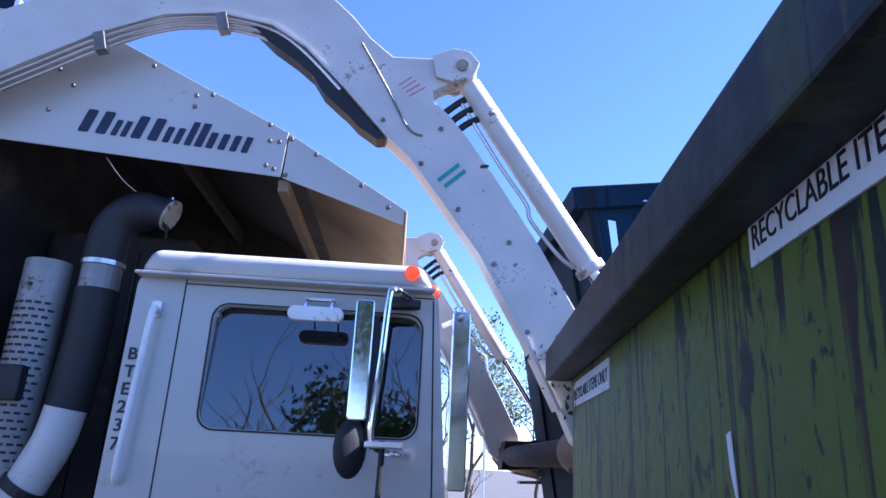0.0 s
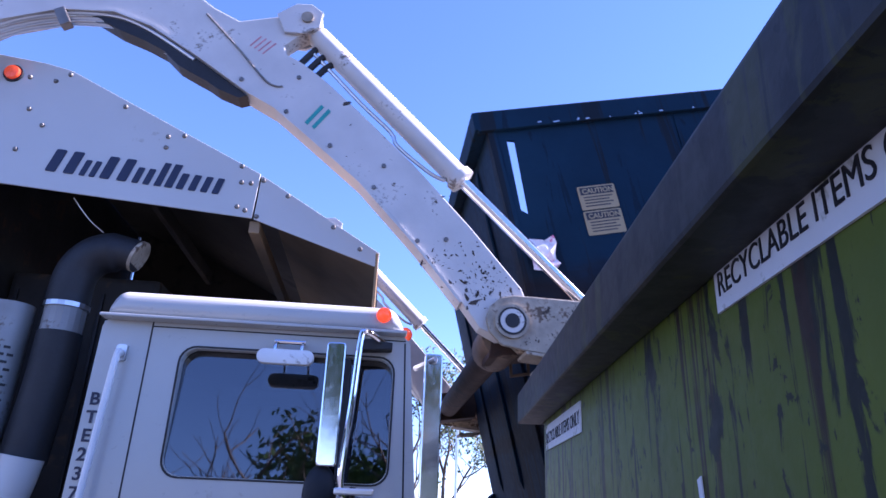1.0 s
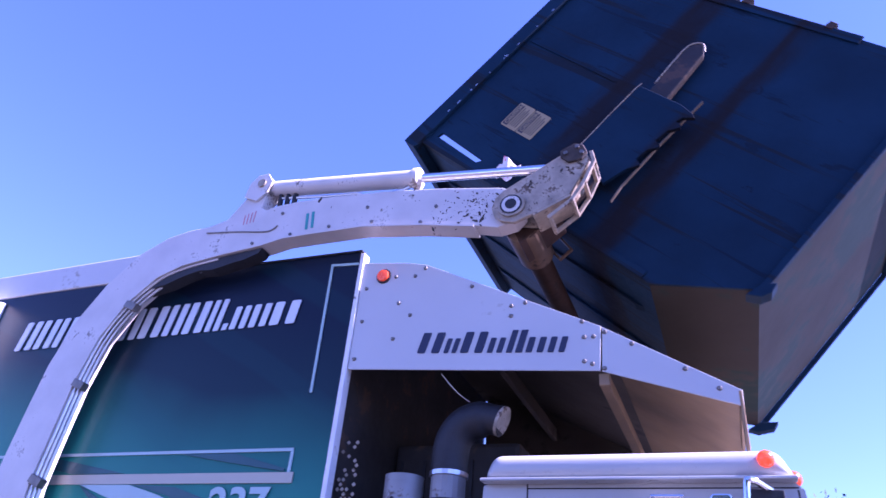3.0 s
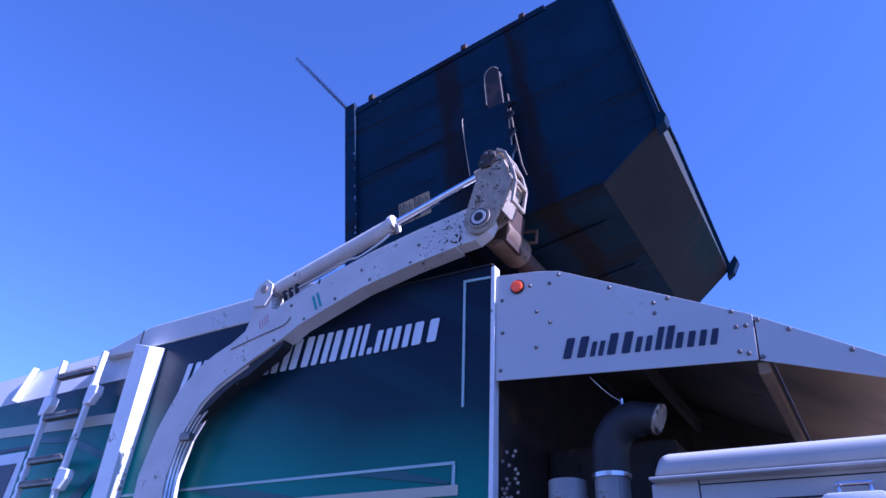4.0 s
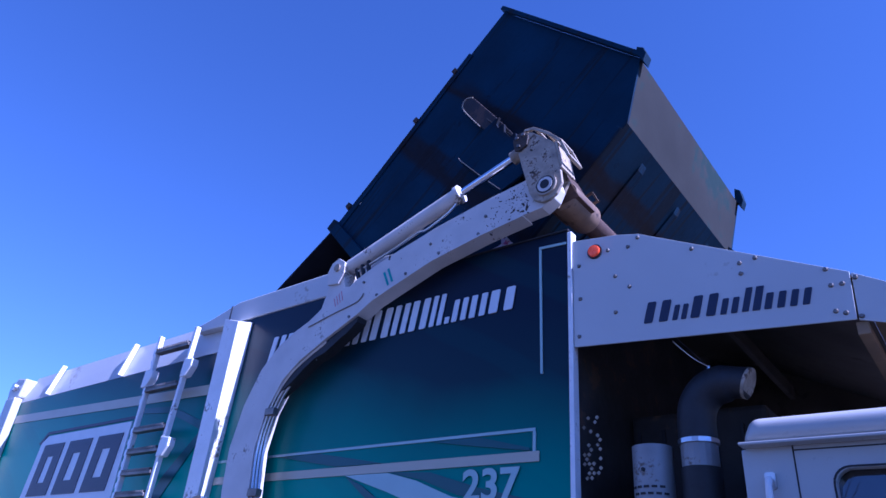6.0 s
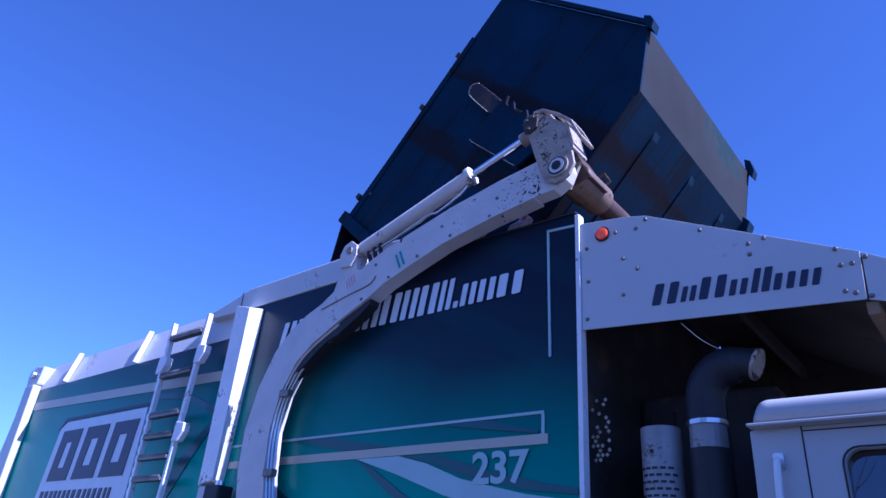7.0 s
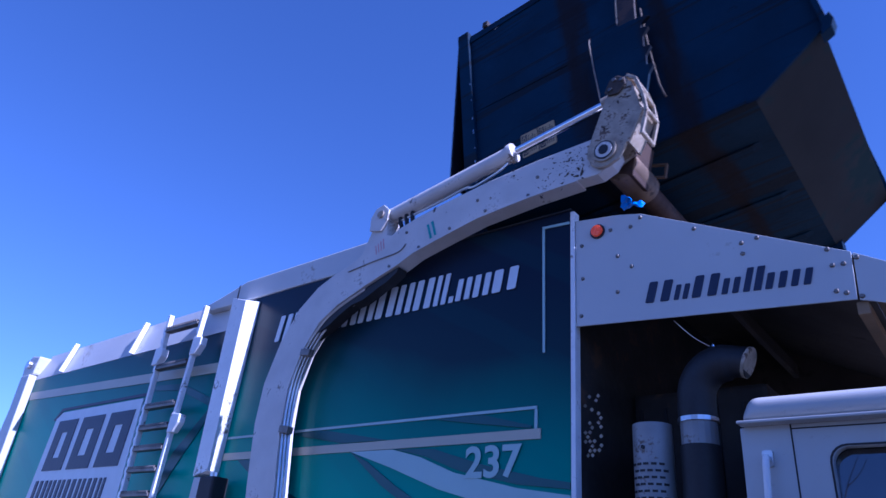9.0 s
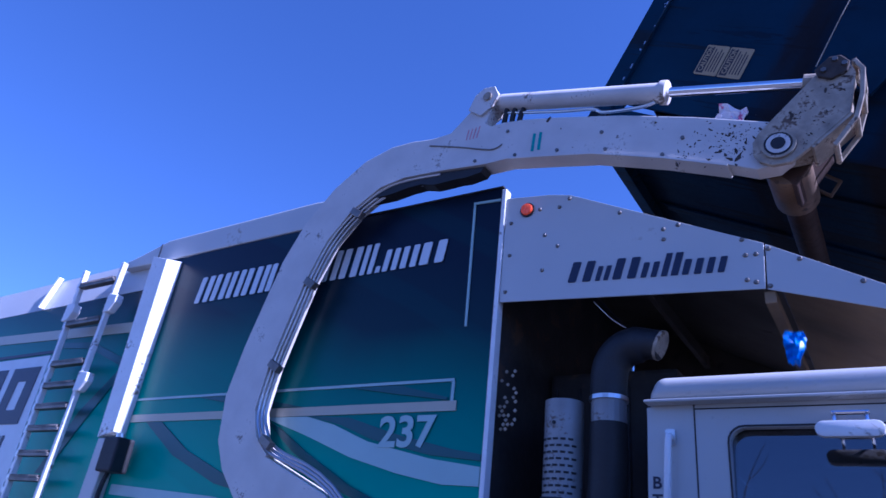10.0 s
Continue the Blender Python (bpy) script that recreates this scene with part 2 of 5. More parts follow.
def glassy(name, tint, rough=0.02, alpha=0.35):
    m = bpy.data.materials.new(name)
    m.use_nodes = True
    n, l = m.node_tree.nodes, m.node_tree.links
    out = n["Material Output"]
    n.remove(n["Principled BSDF"])
    gl, tr, mx, fr = (n.new("ShaderNodeBsdfGlossy"), n.new("ShaderNodeBsdfTransparent"), n.new("ShaderNodeMixShader"),
                      n.new("ShaderNodeFresnel"))
    tr.inputs[0].default_value = (*tint, 1)
    gl.inputs["Roughness"].default_value = rough
    fr.inputs[0].default_value = 2.35
    l.new(fr.outputs[0], mx.inputs[0])
    l.new(tr.outputs[0], mx.inputs[1])
    l.new(gl.outputs[0], mx.inputs[2])
    l.new(mx.outputs[0], out.inputs[0])
    return m


def glowing(name, colour, power):
    m = mat(name, colour, 0.25, 0, 0.1, 9, 60, 0)
    b = m.node_tree.nodes["Principled BSDF"]
    b.inputs["Emission Color"].default_value = (*colour, 1)
    b.inputs["Emission Strength"].default_value = power
    return m


GLASS = glassy("tinted_window_glass", (0.30, 0.34, 0.38))
MIRROR = mat("mirror_glass", (0.9, 0.9, 0.9), 0.02, 1.0, 0.0, 4, 50, 0)
AMBER = glowing("amber_lens", (0.62, 0.07, 0.02), 0.12)
REDLENS = glowing("lit_red_lens", (0.8, 0.06, 0.012), 0.36)


# ---- mesh helpers ----
def part(name, bm, material, parent=None, label="", smooth=False):
    me = bpy.data.meshes.new(name)
    bmesh.ops.recalc_face_normals(bm, faces=bm.faces)
    if smooth:
        for f in bm.faces:
            f.smooth = True
        for e in bm.edges:
            if len(e.link_faces) == 2 and e.calc_face_angle(0) > 0.6:
                e.smooth = False
    bm.to_mesh(me)
    bm.free()
    me.materials.append(material)
    ob = new(name, me)
    if parent:
        ob.parent = parent
    if label:
        ob["label"] = label
    return ob


def bevel(bm, width, segments=2, angle=0.5):
    edges = [e for e in bm.edges if len(e.link_faces) == 2 and e.calc_face_angle(0) > angle]
    bmesh.ops.bevel(bm, geom=edges, offset=width, segments=segments, affect="EDGES", profile=0.6, clamp_overlap=True)
    return bm


def box(x0, x1, y0, y1, z0, z1, b=0.0, bm=None):
    own = bmesh.new()
    bmesh.ops.create_cube(own, size=1, matrix=Matrix.Translation(((x0 + x1) / 2, (y0 + y1) / 2, (z0 + z1) / 2))
                          @ Matrix.Diagonal((x1 - x0, y1 - y0, z1 - z0, 1)))
    if b:
        bevel(own, b)
    return joined(bm, own)


def joined(bm, own):
    if bm is None:
        return own
    me = bpy.data.meshes.new("join")
    own.to_mesh(me)
    own.free()
    bm.from_mesh(me)
    bpy.data.meshes.remove(me)
    return bm


def prism(pts, y0, y1, b=0.0, bm=None):
    """An outline of (x, z) points drawn out from y0 to y1."""
    own = bmesh.new()
    face = own.faces.new([own.verts.new((x, y0, z)) for x, z in pts])
    top = bmesh.ops.extrude_face_region(own, geom=[face])["geom"]
    bmesh.ops.translate(own, verts=[v for v in top if isinstance(v, bmesh.types.BMVert)], vec=(0, y1 - y0, 0))
    bmesh.ops.recalc_face_normals(own, faces=own.faces)
    if b:
        bevel(own, b)
    return joined(bm, own)


def holed(outer, hole, y0, y1, bm=None):
    """A plate in x and z with one opening through it."""
    own = bmesh.new()
    edges = []
    for loop in (outer, hole):
        vs = [own.verts.new((x, y0, z)) for x, z in loop]
        edges += [own.edges.new((vs[i], vs[(i + 1) % len(vs)])) for i in range(len(vs))]
    bmesh.ops.triangle_fill(own, edges=edges, use_beauty=True)
    top = bmesh.ops.extrude_face_region(own, geom=own.faces[:])["geom"]
    bmesh.ops.translate(own, verts=[v for v in top if isinstance(v, bmesh.types.BMVert)], vec=(0, y1 - y0, 0))
    return joined(bm, own)


def rounded(x0, x1, z0, z1, r, n=5):
    out = []
    for cx, cz, a in ((x1 - r, z1 - r, 0), (x0 + r, z1 - r, 90), (x0 + r, z0 + r, 180), (x1 - r, z0 + r, 270)):
        for i in range(n + 1):
            t = radians(a + 90 * i / n)
            out.append((cx + r * math.cos(t), cz + r * math.sin(t)))
    return out


def rod(p, q, r, r2=None, n=16, bm=None, caps=True):
    p, q = Vector(p), Vector(q)
    own = bmesh.new()
    m = Matrix.Translation((p + q) / 2) @ (q - p).to_track_quat("Z", "Y").to_matrix().to_4x4()
    bmesh.ops.create_cone(own, cap_ends=caps, segments=n, radius1=r, radius2=r if r2 is None else r2, depth=(q - p).length, matrix=m)
    return joined(bm, own)


def pipe(points, r, n=12, bm=None, closed=False):
    """A round tube along points; r may be one radius or one a point."""
    own = bmesh.new()
    pts = [Vector(p) for p in points]
    rs = r if isinstance(r, (list, tuple)) else [r] * len(pts)
    rings, side = [], None
    for i, p in enumerate(pts):
        way = (pts[min(i + 1, len(pts) - 1)] - pts[max(i - 1, 0)]).normalized()
        if side is None:
            side = way.orthogonal().normalized()
        side = (side - way * side.dot(way)).normalized()
        up = way.cross(side)
        rings.append([own.verts.new(p + rs[i] * (math.cos(2 * math.pi * k / n) * side + math.sin(2 * math.pi * k / n) * up)) for k in range(n)])
    for a, b in zip(rings, rings[1:]):
        for k in range(n):
            own.faces.new((a[k], a[(k + 1) % n], b[(k + 1) % n], b[k]))
    own.faces.new(rings[0][::-1])
    own.faces.new(rings[-1])
    return joined(bm, own)


def curve_points(points, steps=6):
    """A smooth line through the points (Catmull-Rom)."""
    p = [Vector(a) for a in points]
    out = []
    for i in range(len(p) - 1):
        a, b, c, d = p[max(i - 1, 0)], p[i], p[i + 1], p[min(i + 2, len(p) - 1)]
        for k in range(steps):
            t = k / steps
            out.append(0.5 * (2 * b + (c - a) * t + (2 * a - 5 * b + 4 * c - d) * t * t + (3 * b - a - 3 * c + d) * t ** 3))
    out.append(p[-1])
    return out


def letters(text, height, material, parent, m, name="lettering", depth=0.002, bold=0.0, shear=0.0, spread=1.0):
    """Raised lettering; m takes the text's own plane (x along the line, y up) into the parent's space."""
    cu = bpy.data.curves.new(name, "FONT")
    cu.body, cu.size, cu.extrude, cu.offset, cu.shear, cu.space_character = text, height * 1.37, depth, bold, shear, spread
    cu.resolution_u = 4
    tmp = bpy.data.objects.new("tmp", cu)
    scene.collection.objects.link(tmp)
    bpy.context.view_layer.update()
    me = bpy.data.meshes.new_from_object(tmp.evaluated_get(bpy.context.evaluated_depsgraph_get()))
    bpy.data.objects.remove(tmp)
    bpy.data.curves.remove(cu)
    me.materials.clear()
    me.materials.append(material)
    me.transform(m)
    me.name = name
    ob = new(name, me)
    ob.parent = parent
    return ob


def on_side(x, y, z, sx=1.0, sz=1.0):
    """The plane of a wall that faces -y: text along +x, upright."""
    return Matrix.Translation((x, y, z)) @ Matrix.Rotation(radians(90), 4, "X") @ Matrix.Diagonal((sx, sz, 1, 1))


# ---- ground ----
bm = bmesh.new()
bmesh.ops.create_grid(bm, x_segments=8, y_segments=8, size=900)
tagged(part("ground", bm, ASPHALT), "pale concrete yard that reaches the horizon", "ground", kind="structure")

# ---- garbage truck ----
W = 2.45          # width; the near side is y = 0
truck = tagged(new("garbage_truck"), "white and teal front-loading garbage truck with raised lifting arms", "truck")


def mirrored(y0, y1):
    return W - y1, W - y0


# chassis and wheels, under the view
part("chassis", box(-7.6, 2.1, 0.55, 1.9, 0.75, 1.1, 0.02), BLACKISH, truck, "black steel chassis frame")
for x in (1.25, -3.6, -4.95):
    for y in (0.02, W - 0.34):
        part("wheel", bevel(rod((x, y, 0.52), (x, y + 0.32, 0.52), 0.52, n=28), 0.05), BLACKISH, truck, "black rubber tyre on a steel rim", True)

# hopper body: sides, front wall, upper rail
for y0, y1 in ((0.0, 0.04), mirrored(0.0, 0.04)):
    part("hopper_side", prism([(-3.3, 1.3), (0, 1.3), (0, 3.965), (-1.3, 3.985), (-3.3, 3.985)], y0, y1), TEAL, truck,
         "hopper side wrapped in navy fading to teal")
part("hopper_front", box(-0.06, -0.004, 0.045, W - 0.045, 1.1, 3.90), INNER, truck, "near-black hopper front wall")
# Strip in bright paint stands in for the sunlit corner line.
part("hopper_edge", box(-0.012, 0.016, -0.012, 0.05, 1.2, 3.95, 0.004), BRIGHT, truck, "corner edge strip of the hopper, painted bright for the sun on it")
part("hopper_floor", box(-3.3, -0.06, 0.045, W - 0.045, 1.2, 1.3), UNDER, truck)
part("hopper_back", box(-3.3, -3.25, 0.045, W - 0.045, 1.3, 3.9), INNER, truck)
for y0, y1 in ((-0.01, 0.10), mirrored(-0.01, 0.10)):
    part("upper_rail", prism([(-3.92, 4.0), (-3.40, 3.99), (-1.15, 3.99), (-1.22, 4.17), (-1.6, 4.205), (-3.32, 4.19), (-3.70, 4.10), (-3.92, 4.06)], y0, y1, 0.012), WHITE, truck,
         "white rail along the top of the hopper")
part("hopper_cap", prism([(-1.3, 3.985), (-0.006, 3.965), (-0.006, 3.975), (-1.3, 3.997)], -0.012, 0.055), BLACKISH, truck)
# tank behind the hopper, with a light upper band that leans in
part("tank", prism([(-7.55, 1.2), (-3.32, 1.2), (-3.32, 3.74), (-7.55, 3.73)], 0.0, W), TEAL, truck, "teal wrapped packer body")
bm = bmesh.new()
lo = [bm.verts.new(p) for p in ((-7.5, 0.0, 3.735), (-3.4, 0.0, 3.745), (-3.4, W, 3.745), (-7.5, W, 3.735))]
hi = [bm.verts.new(p) for p in ((-7.45, 0.10, 4.07), (-3.45, 0.10, 4.11), (-3.45, W - 0.1, 4.11), (-7.45, W - 0.1, 4.07))]
for i in range(4):
    bm.faces.new((lo[i], lo[(i + 1) % 4], hi[(i + 1) % 4], hi[i]))
bm.faces.new(hi)
bm.faces.new(lo[::-1])
part("tank_roof", bevel(bm, 0.015), WHITE, truck, "white roof of the packer body with slanted edges")
for x in (-5.12, -6.72):
    bm = bmesh.new()
    foot = [bm.verts.new((x + a, b, 3.75)) for a, b in ((-0.014, -0.05), (0.014, -0.05), (0.014, 0.0), (-0.014, 0.0))]
    head = [bm.verts.new((x + a - 0.02, b + 0.095, 4.12)) for a, b in ((-0.014, -0.05), (0.014, -0.05), (0.014, 0.0), (-0.014, 0.0))]
    for i in range(4):
        bm.faces.new((foot[i], foot[(i + 1) % 4], head[(i + 1) % 4], head[i]))
    bm.faces.new(head)
    bm.faces.new(foot[::-1])
    part("roof_rib", bevel(bm, 0.004), BRIGHT, truck, "bright upright rib on the roof edge")
# channel post between hopper and tank
bm = bmesh.new()
low = [bm.verts.new(p) for p in ((-3.30, -0.11, 2.46), (-3.12, -0.11, 2.50), (-3.12, -0.004, 2.50), (-3.30, -0.004, 2.46))]
top = [bm.verts.new(p) for p in ((-3.26, -0.15, 3.96), (-3.06, -0.15, 3.90), (-3.06, -0.004, 3.94), (-3.26, -0.004, 3.98))]
for i in range(4):
    bm.faces.new((low[i], low[(i + 1) % 4], top[(i + 1) % 4], top[i]))
bm.faces.new(top)
bm.faces.new(low[::-1])
part("channel_post", bevel(bm, 0.01), BRIGHT, truck, "white channel post, its front face in the sun")
part("post_foot", prism([(-3.34, 1.4), (-3.20, 1.4), (-3.13, 2.40), (-3.14, 2.455), (-3.30, 2.455)], -0.10, -0.004, 0.01), WHITE, truck)
valve = part("valve_box", box(-3.06, -2.88, -0.20, -0.06, 2.20, 2.44, 0.015), BLACKISH, truck, "black valve box below the post")
part("valve_cap", rod((-2.97, -0.13, 2.44), (-2.97, -0.13, 2.475), 0.035, n=14), STEEL, valve)
part("valve_hose", pipe(curve_points([(-3.0, -0.13, 2.2), (-3.02, -0.14, 2.05), (-3.0, -0.12, 1.8), (-2.96, -0.1, 1.5)], 5), 0.018, 8), BLACKISH, valve, smooth=True)
part("post_seam", box(-3.425, -3.41, -0.014, 0.0, 3.96, 4.17, 0.002), BLACKISH, truck)
part("rail_bolt", rod((-3.86, -0.02, 4.03), (-3.86, -0.008, 4.03), 0.022, n=8), BLACKISH, truck)
part("rear_post", box(-7.66, -7.42, -0.10, -0.004, 1.3, 3.78, 0.015), WHITE, truck, "white rear corner post")
part("tailgate", prism([(-8.5, 1.2), (-7.56, 1.2), (-7.56, 3.7), (-8.1, 3.6)], 0.05, W - 0.05, 0.03), WHITE, truck, "white tailgate")
part("tailgate_hinge", prism([(-7.75, 3.78), (-7.45, 3.80), (-7.40, 4.02), (-7.62, 4.05), (-7.8, 3.95)], -0.06, 0.10, 0.02), WHITE, truck)
part("hinge_pin", rod((-7.6, -0.10, 3.93), (-7.6, 0.14, 3.93), 0.05), STEEL, truck)

# ladder on the tank
bm = box(-4.30, -4.262, -0.155, -0.11, 1.3, 3.98, 0.006)
prism([(-3.86, 1.3), (-3.82, 1.3), (-3.67, 3.97), (-3.71, 3.97)], -0.155, -0.11, 0.006, bm)
ladder = part("ladder", bm, BRIGHT, truck, "bright aluminium ladder")
for i, z in enumerate((3.82, 3.45, 3.08, 2.89, 2.71, 2.53, 2.33, 2.14, 1.95)):
    xr = -3.72 - 0.056 * (3.97 - z)
    step = box(-4.262, xr, -0.165, -0.10, z - 0.022, z + 0.006, 0.004)
    n = 14
    for k in range(n):
        x = -4.25 + (xr + 4.24) * k / n
        box(x, x + 0.02, -0.168, -0.098, z + 0.004, z + 0.026, 0, step)
    part("rung", step, BOLT, ladder, "toothed steel rung")
    part("rung_bolt", box(-4.325, -4.30, -0.15, -0.11, z - 0.03, z + 0.03, 0.006), STEEL, ladder)
    part("rung_bolt", box(-4.325, -4.30, -0.15, -0.11, z - 0.12, z - 0.07, 0.006), STEEL, ladder)
for x, z in ((-3.68, 3.60), (-3.72, 2.92), (-4.30, 3.58)):
    part("bracket", prism([(x - 0.05, z - 0.10), (x + 0.03, z - 0.10), (x + 0.09, z - 0.02), (x + 0.09, z + 0.05), (x - 0.04, z + 0.07)], -0.168, -0.10, 0.008), BRIGHT, ladder, "bright ladder bracket")

# print on the hopper side: frame lines, pale swoosh, cream stripe
P0 = -0.006


def decal(name, pts, material, y=P0, label=""):
    return part(name, prism(pts, y - 0.002, -0.001), material, truck, label)


decal("stripe", [(-3.1, 2.755), (-0.226, 2.755), (-0.226, 2.772), (-3.1, 2.772)], PALE, label="thin pale stripe")
decal("stripe", [(-0.24, 2.60), (-0.222, 2.60), (-0.222, 2.754), (-0.24, 2.754)], PALE)
decal("stripe", [(-3.1, 2.59), (-0.20, 2.59), (-0.20, 2.645), (-3.1, 2.645)], CREAM, -0.007, "cream stripe")
decal("stripe", [(-0.21, 3.885), (-0.02, 3.872), (-0.02, 3.888), (-0.21, 3.901)], PALE)
decal("stripe", [(-0.195, 3.075), (-0.18, 3.075), (-0.195, 3.884), (-0.21, 3.884)], PALE)
decal("swoosh", [(-1.66, 2.588), (-1.284, 2.586), (-1.05, 2.53), (-0.78, 2.43), (-0.34, 2.336), (-0.02, 2.295), (-0.02, 2.199), (-0.25, 2.204), (-0.55, 2.257), (-0.89, 2.34),
                 (-1.28, 2.474)], PALE, label="pale curved swoosh")
decal("swoosh", [(-1.27, 2.588), (-0.94, 2.570), (-0.587, 2.47), (-0.2, 2.385), (-0.02, 2.358), (-0.02, 2.325), (-0.34, 2.355), (-0.745, 2.44), (-1.0, 2.53)], DARKTEAL, -0.0065, "dark teal streak")
decal("swoosh", [(-0.95, 2.75), (-0.60, 2.75), (-0.26, 2.665), (-0.26, 2.65), (-0.62, 2.70)], DARKTEAL, -0.0065)
decal("swoosh", [(-2.35, 2.75), (-1.95, 2.75), (-1.35, 2.65), (-1.75, 2.65)], DARKTEAL, -0.0065)
decal("swoosh", [(-2.9, 2.585), (-2.72, 2.585), (-2.35, 2.38), (-1.9, 2.22), (-1.35, 2.09), (-1.35, 2.06), (-2.0, 2.17), (-2.5, 2.35)], DARKTEAL, -0.0065)
decal("swoosh", [(-1.66, 2.585), (-1.50, 2.52), (-1.22, 2.36), (-0.85, 2.18), (-0.45, 2.04), (-0.02, 1.94), (-0.02, 1.90), (-0.5, 2.0), (-0.95, 2.16), (-1.35, 2.37)], DARKTEAL, -0.0068)
decal("swoosh", [(-3.1, 2.14), (-2.0, 2.09), (-1.0, 1.98), (-0.02, 1.80), (-0.02, 1.72), (-1.0, 1.90), (-2.0, 2.02), (-3.1, 2.07)], PALE, -0.0065)


def plain_word(x, z, height, widths, material, slant=0.18, gap=0.03, y=P0 - 0.002, parent=truck, name="word_bar", slope=0.0):
    """A brand word as plain slanted bars: two for a broad letter, one for a thin one."""
    x0 = x
    for w, h in widths:
        hh = height * h
        za = z + slope * (x - x0)
        bm = bmesh.new()
        for u0, u1 in ((0.0, 0.34), (0.60, 0.94)) if w > 0.06 else ((0.0, 1.0),):
            prism(rounded(u0 * w, u1 * w, 0, hh, min(0.05 * w, 0.3 * (u1 - u0) * w, 0.3 * hh), 2), y - 0.002, y + 0.004, 0, bm)
        for v in bm.verts:
            v.co.x += x + slant * v.co.z
            v.co.z += za + slope * (v.co.x - x)
        part(name, bm, material, parent)
        x += w + gap


plain_word(-2.74, 3.52, 0.22, [(0.16, 1), (0.16, 1), (0.15, 1), (0.16, 1), (0.05, 1), (0.15, 1), (0.15, 1), (0.18, 1), (0.14, 1), (0.16, 1), (0.11, 1),
                               (0.035, 0.2), (0.12, 0.7), (0.13, 0.7), (0.19, 0.7)], WHITEINK, 0.16, 0.022)
# the fleet number
letters("237", 0.175, PALE, truck, on_side(-0.70, -0.011, 2.40, 1.05), "fleet_number", 0.001, 0.006)
# logo on the tank: pale panel with dark plain blocks
part("logo_panel", prism([(-6.62, 1.75), (-4.60, 1.75), (-4.62, 3.235), (-6.30, 3.235), (-6.42, 3.17)], -0.012, -0.001), WHITEINK, truck,
     "white printed panel with dark plain blocks")
for a, b, c, d in ((-6.36, -5.86, 2.61, 3.135), (-5.80, -5.28, 2.61, 3.135), (-5.22, -4.70, 2.61, 3.135)):
    part("logo_block", holed([(a, c), (b - 0.05, c), (b, d), (a + 0.06, d)], [(a + 0.16, c + 0.13), (b - 0.20, c + 0.13), (b - 0.17, d - 0.13), (a + 0.20, d - 0.13)], -0.018, -0.011), NAVYINK, truck)
plain_word(-6.42, 2.27, 0.24, [(0.19, 1), (0.06, 1), (0.16, 1), (0.16, 1), (0.20, 1), (0.16, 1), (0.18, 1), (0.13, 1)], NAVYINK, 0.08, 0.04, -0.016, name="logo_block")
part("tank_stripe", prism([(-7.4, 3.475), (-3.4, 3.35), (-3.4, 3.44), (-7.4, 3.57)], -0.008, -0.001), CREAM, truck)
part("tank_stripe", prism([(-6.46, 3.155), (-6.33, 3.255), (-4.56, 3.255), (-4.56, 3.285), (-6.36, 3.285), (-6.50, 3.165)], -0.008, -0.001), NAVYINK, truck)
part("tank_swoosh", prism([(-4.2, 2.2), (-3.85, 2.7), (-3.45, 3.05), (-3.45, 2.95), (-3.75, 2.6), (-4.05, 2.2)], -0.008, -0.001), DARKTEAL, truck, "dark teal streak")
part("tank_swoosh", prism([(-4.55, 3.3), (-4.0, 3.25), (-3.45, 3.05), (-3.45, 3.12), (-4.0, 3.31), (-4.55, 3.345)], -0.008, -0.001), DARKTEAL, truck)

# canopy over the cab
def canopy_top(x):
    pts = ((0.0, 3.90), (0.43, 3.81), (1.417, 3.325), (2.0, 2.975))
    for (a, za), (b, zb) in zip(pts, pts[1:]):
        if x <= b:
            return za + (zb - za) * (x - a) / (b - a)
    return 2.975


for y0, y1 in ((-0.002, 0.008), mirrored(-0.002, 0.008)):
    rear_panel = part("canopy_side", prism([(0.02, 3.2), (1.396, 3.10), (1.408, 3.332), (0.43, 3.815), (0.30, 3.845), (0.02, 3.88)], y0, y1, 0.002), WHITE, truck,
                      "white riveted canopy side panel")
    part("canopy_nose_side", prism([(1.404, 3.098), (2.0, 2.90), (2.002, 2.972), (1.414, 3.328)], y0 + (0.004 if y0 < 1 else -0.004), y1 + (0.004 if y0 < 1 else -0.004), 0.002), WHITE, truck)
# Added dark sheet that stands in for shade on the far inner side.
part("side_lining", prism([(0.02, 3.17), (1.39, 3.07), (1.98, 2.87), (1.98, 2.976), (1.41, 3.321), (0.43, 3.803), (0.02, 3.875)], W - 0.03, W - 0.012), SHADE_DARK, truck, "dark lining added for the shade inside the far canopy side")
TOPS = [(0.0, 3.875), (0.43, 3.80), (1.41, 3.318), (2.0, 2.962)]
# Nose piece tinted for light off the cab roof, the rest for shade.
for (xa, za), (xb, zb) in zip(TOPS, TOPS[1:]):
    part("canopy_top", prism([(xa, za), (xb - 0.002, zb), (xb - 0.002, zb + 0.008), (xa, za + 0.008)], 0.012, W - 0.012), UNDER if xa > 1 else SHADE_DARK, truck,
         "sheet metal canopy top, shade and bounce glow in its underside colour")
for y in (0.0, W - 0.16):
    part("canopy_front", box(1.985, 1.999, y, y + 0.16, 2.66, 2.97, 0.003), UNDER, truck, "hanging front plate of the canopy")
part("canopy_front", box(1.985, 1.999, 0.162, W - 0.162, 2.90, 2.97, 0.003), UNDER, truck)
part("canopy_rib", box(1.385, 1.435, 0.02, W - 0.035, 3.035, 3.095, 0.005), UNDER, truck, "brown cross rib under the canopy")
part("canopy_rib", box(0.60, 0.64, 0.02, W - 0.035, 3.50, 3.60, 0.005), SHADE_DARK, truck)
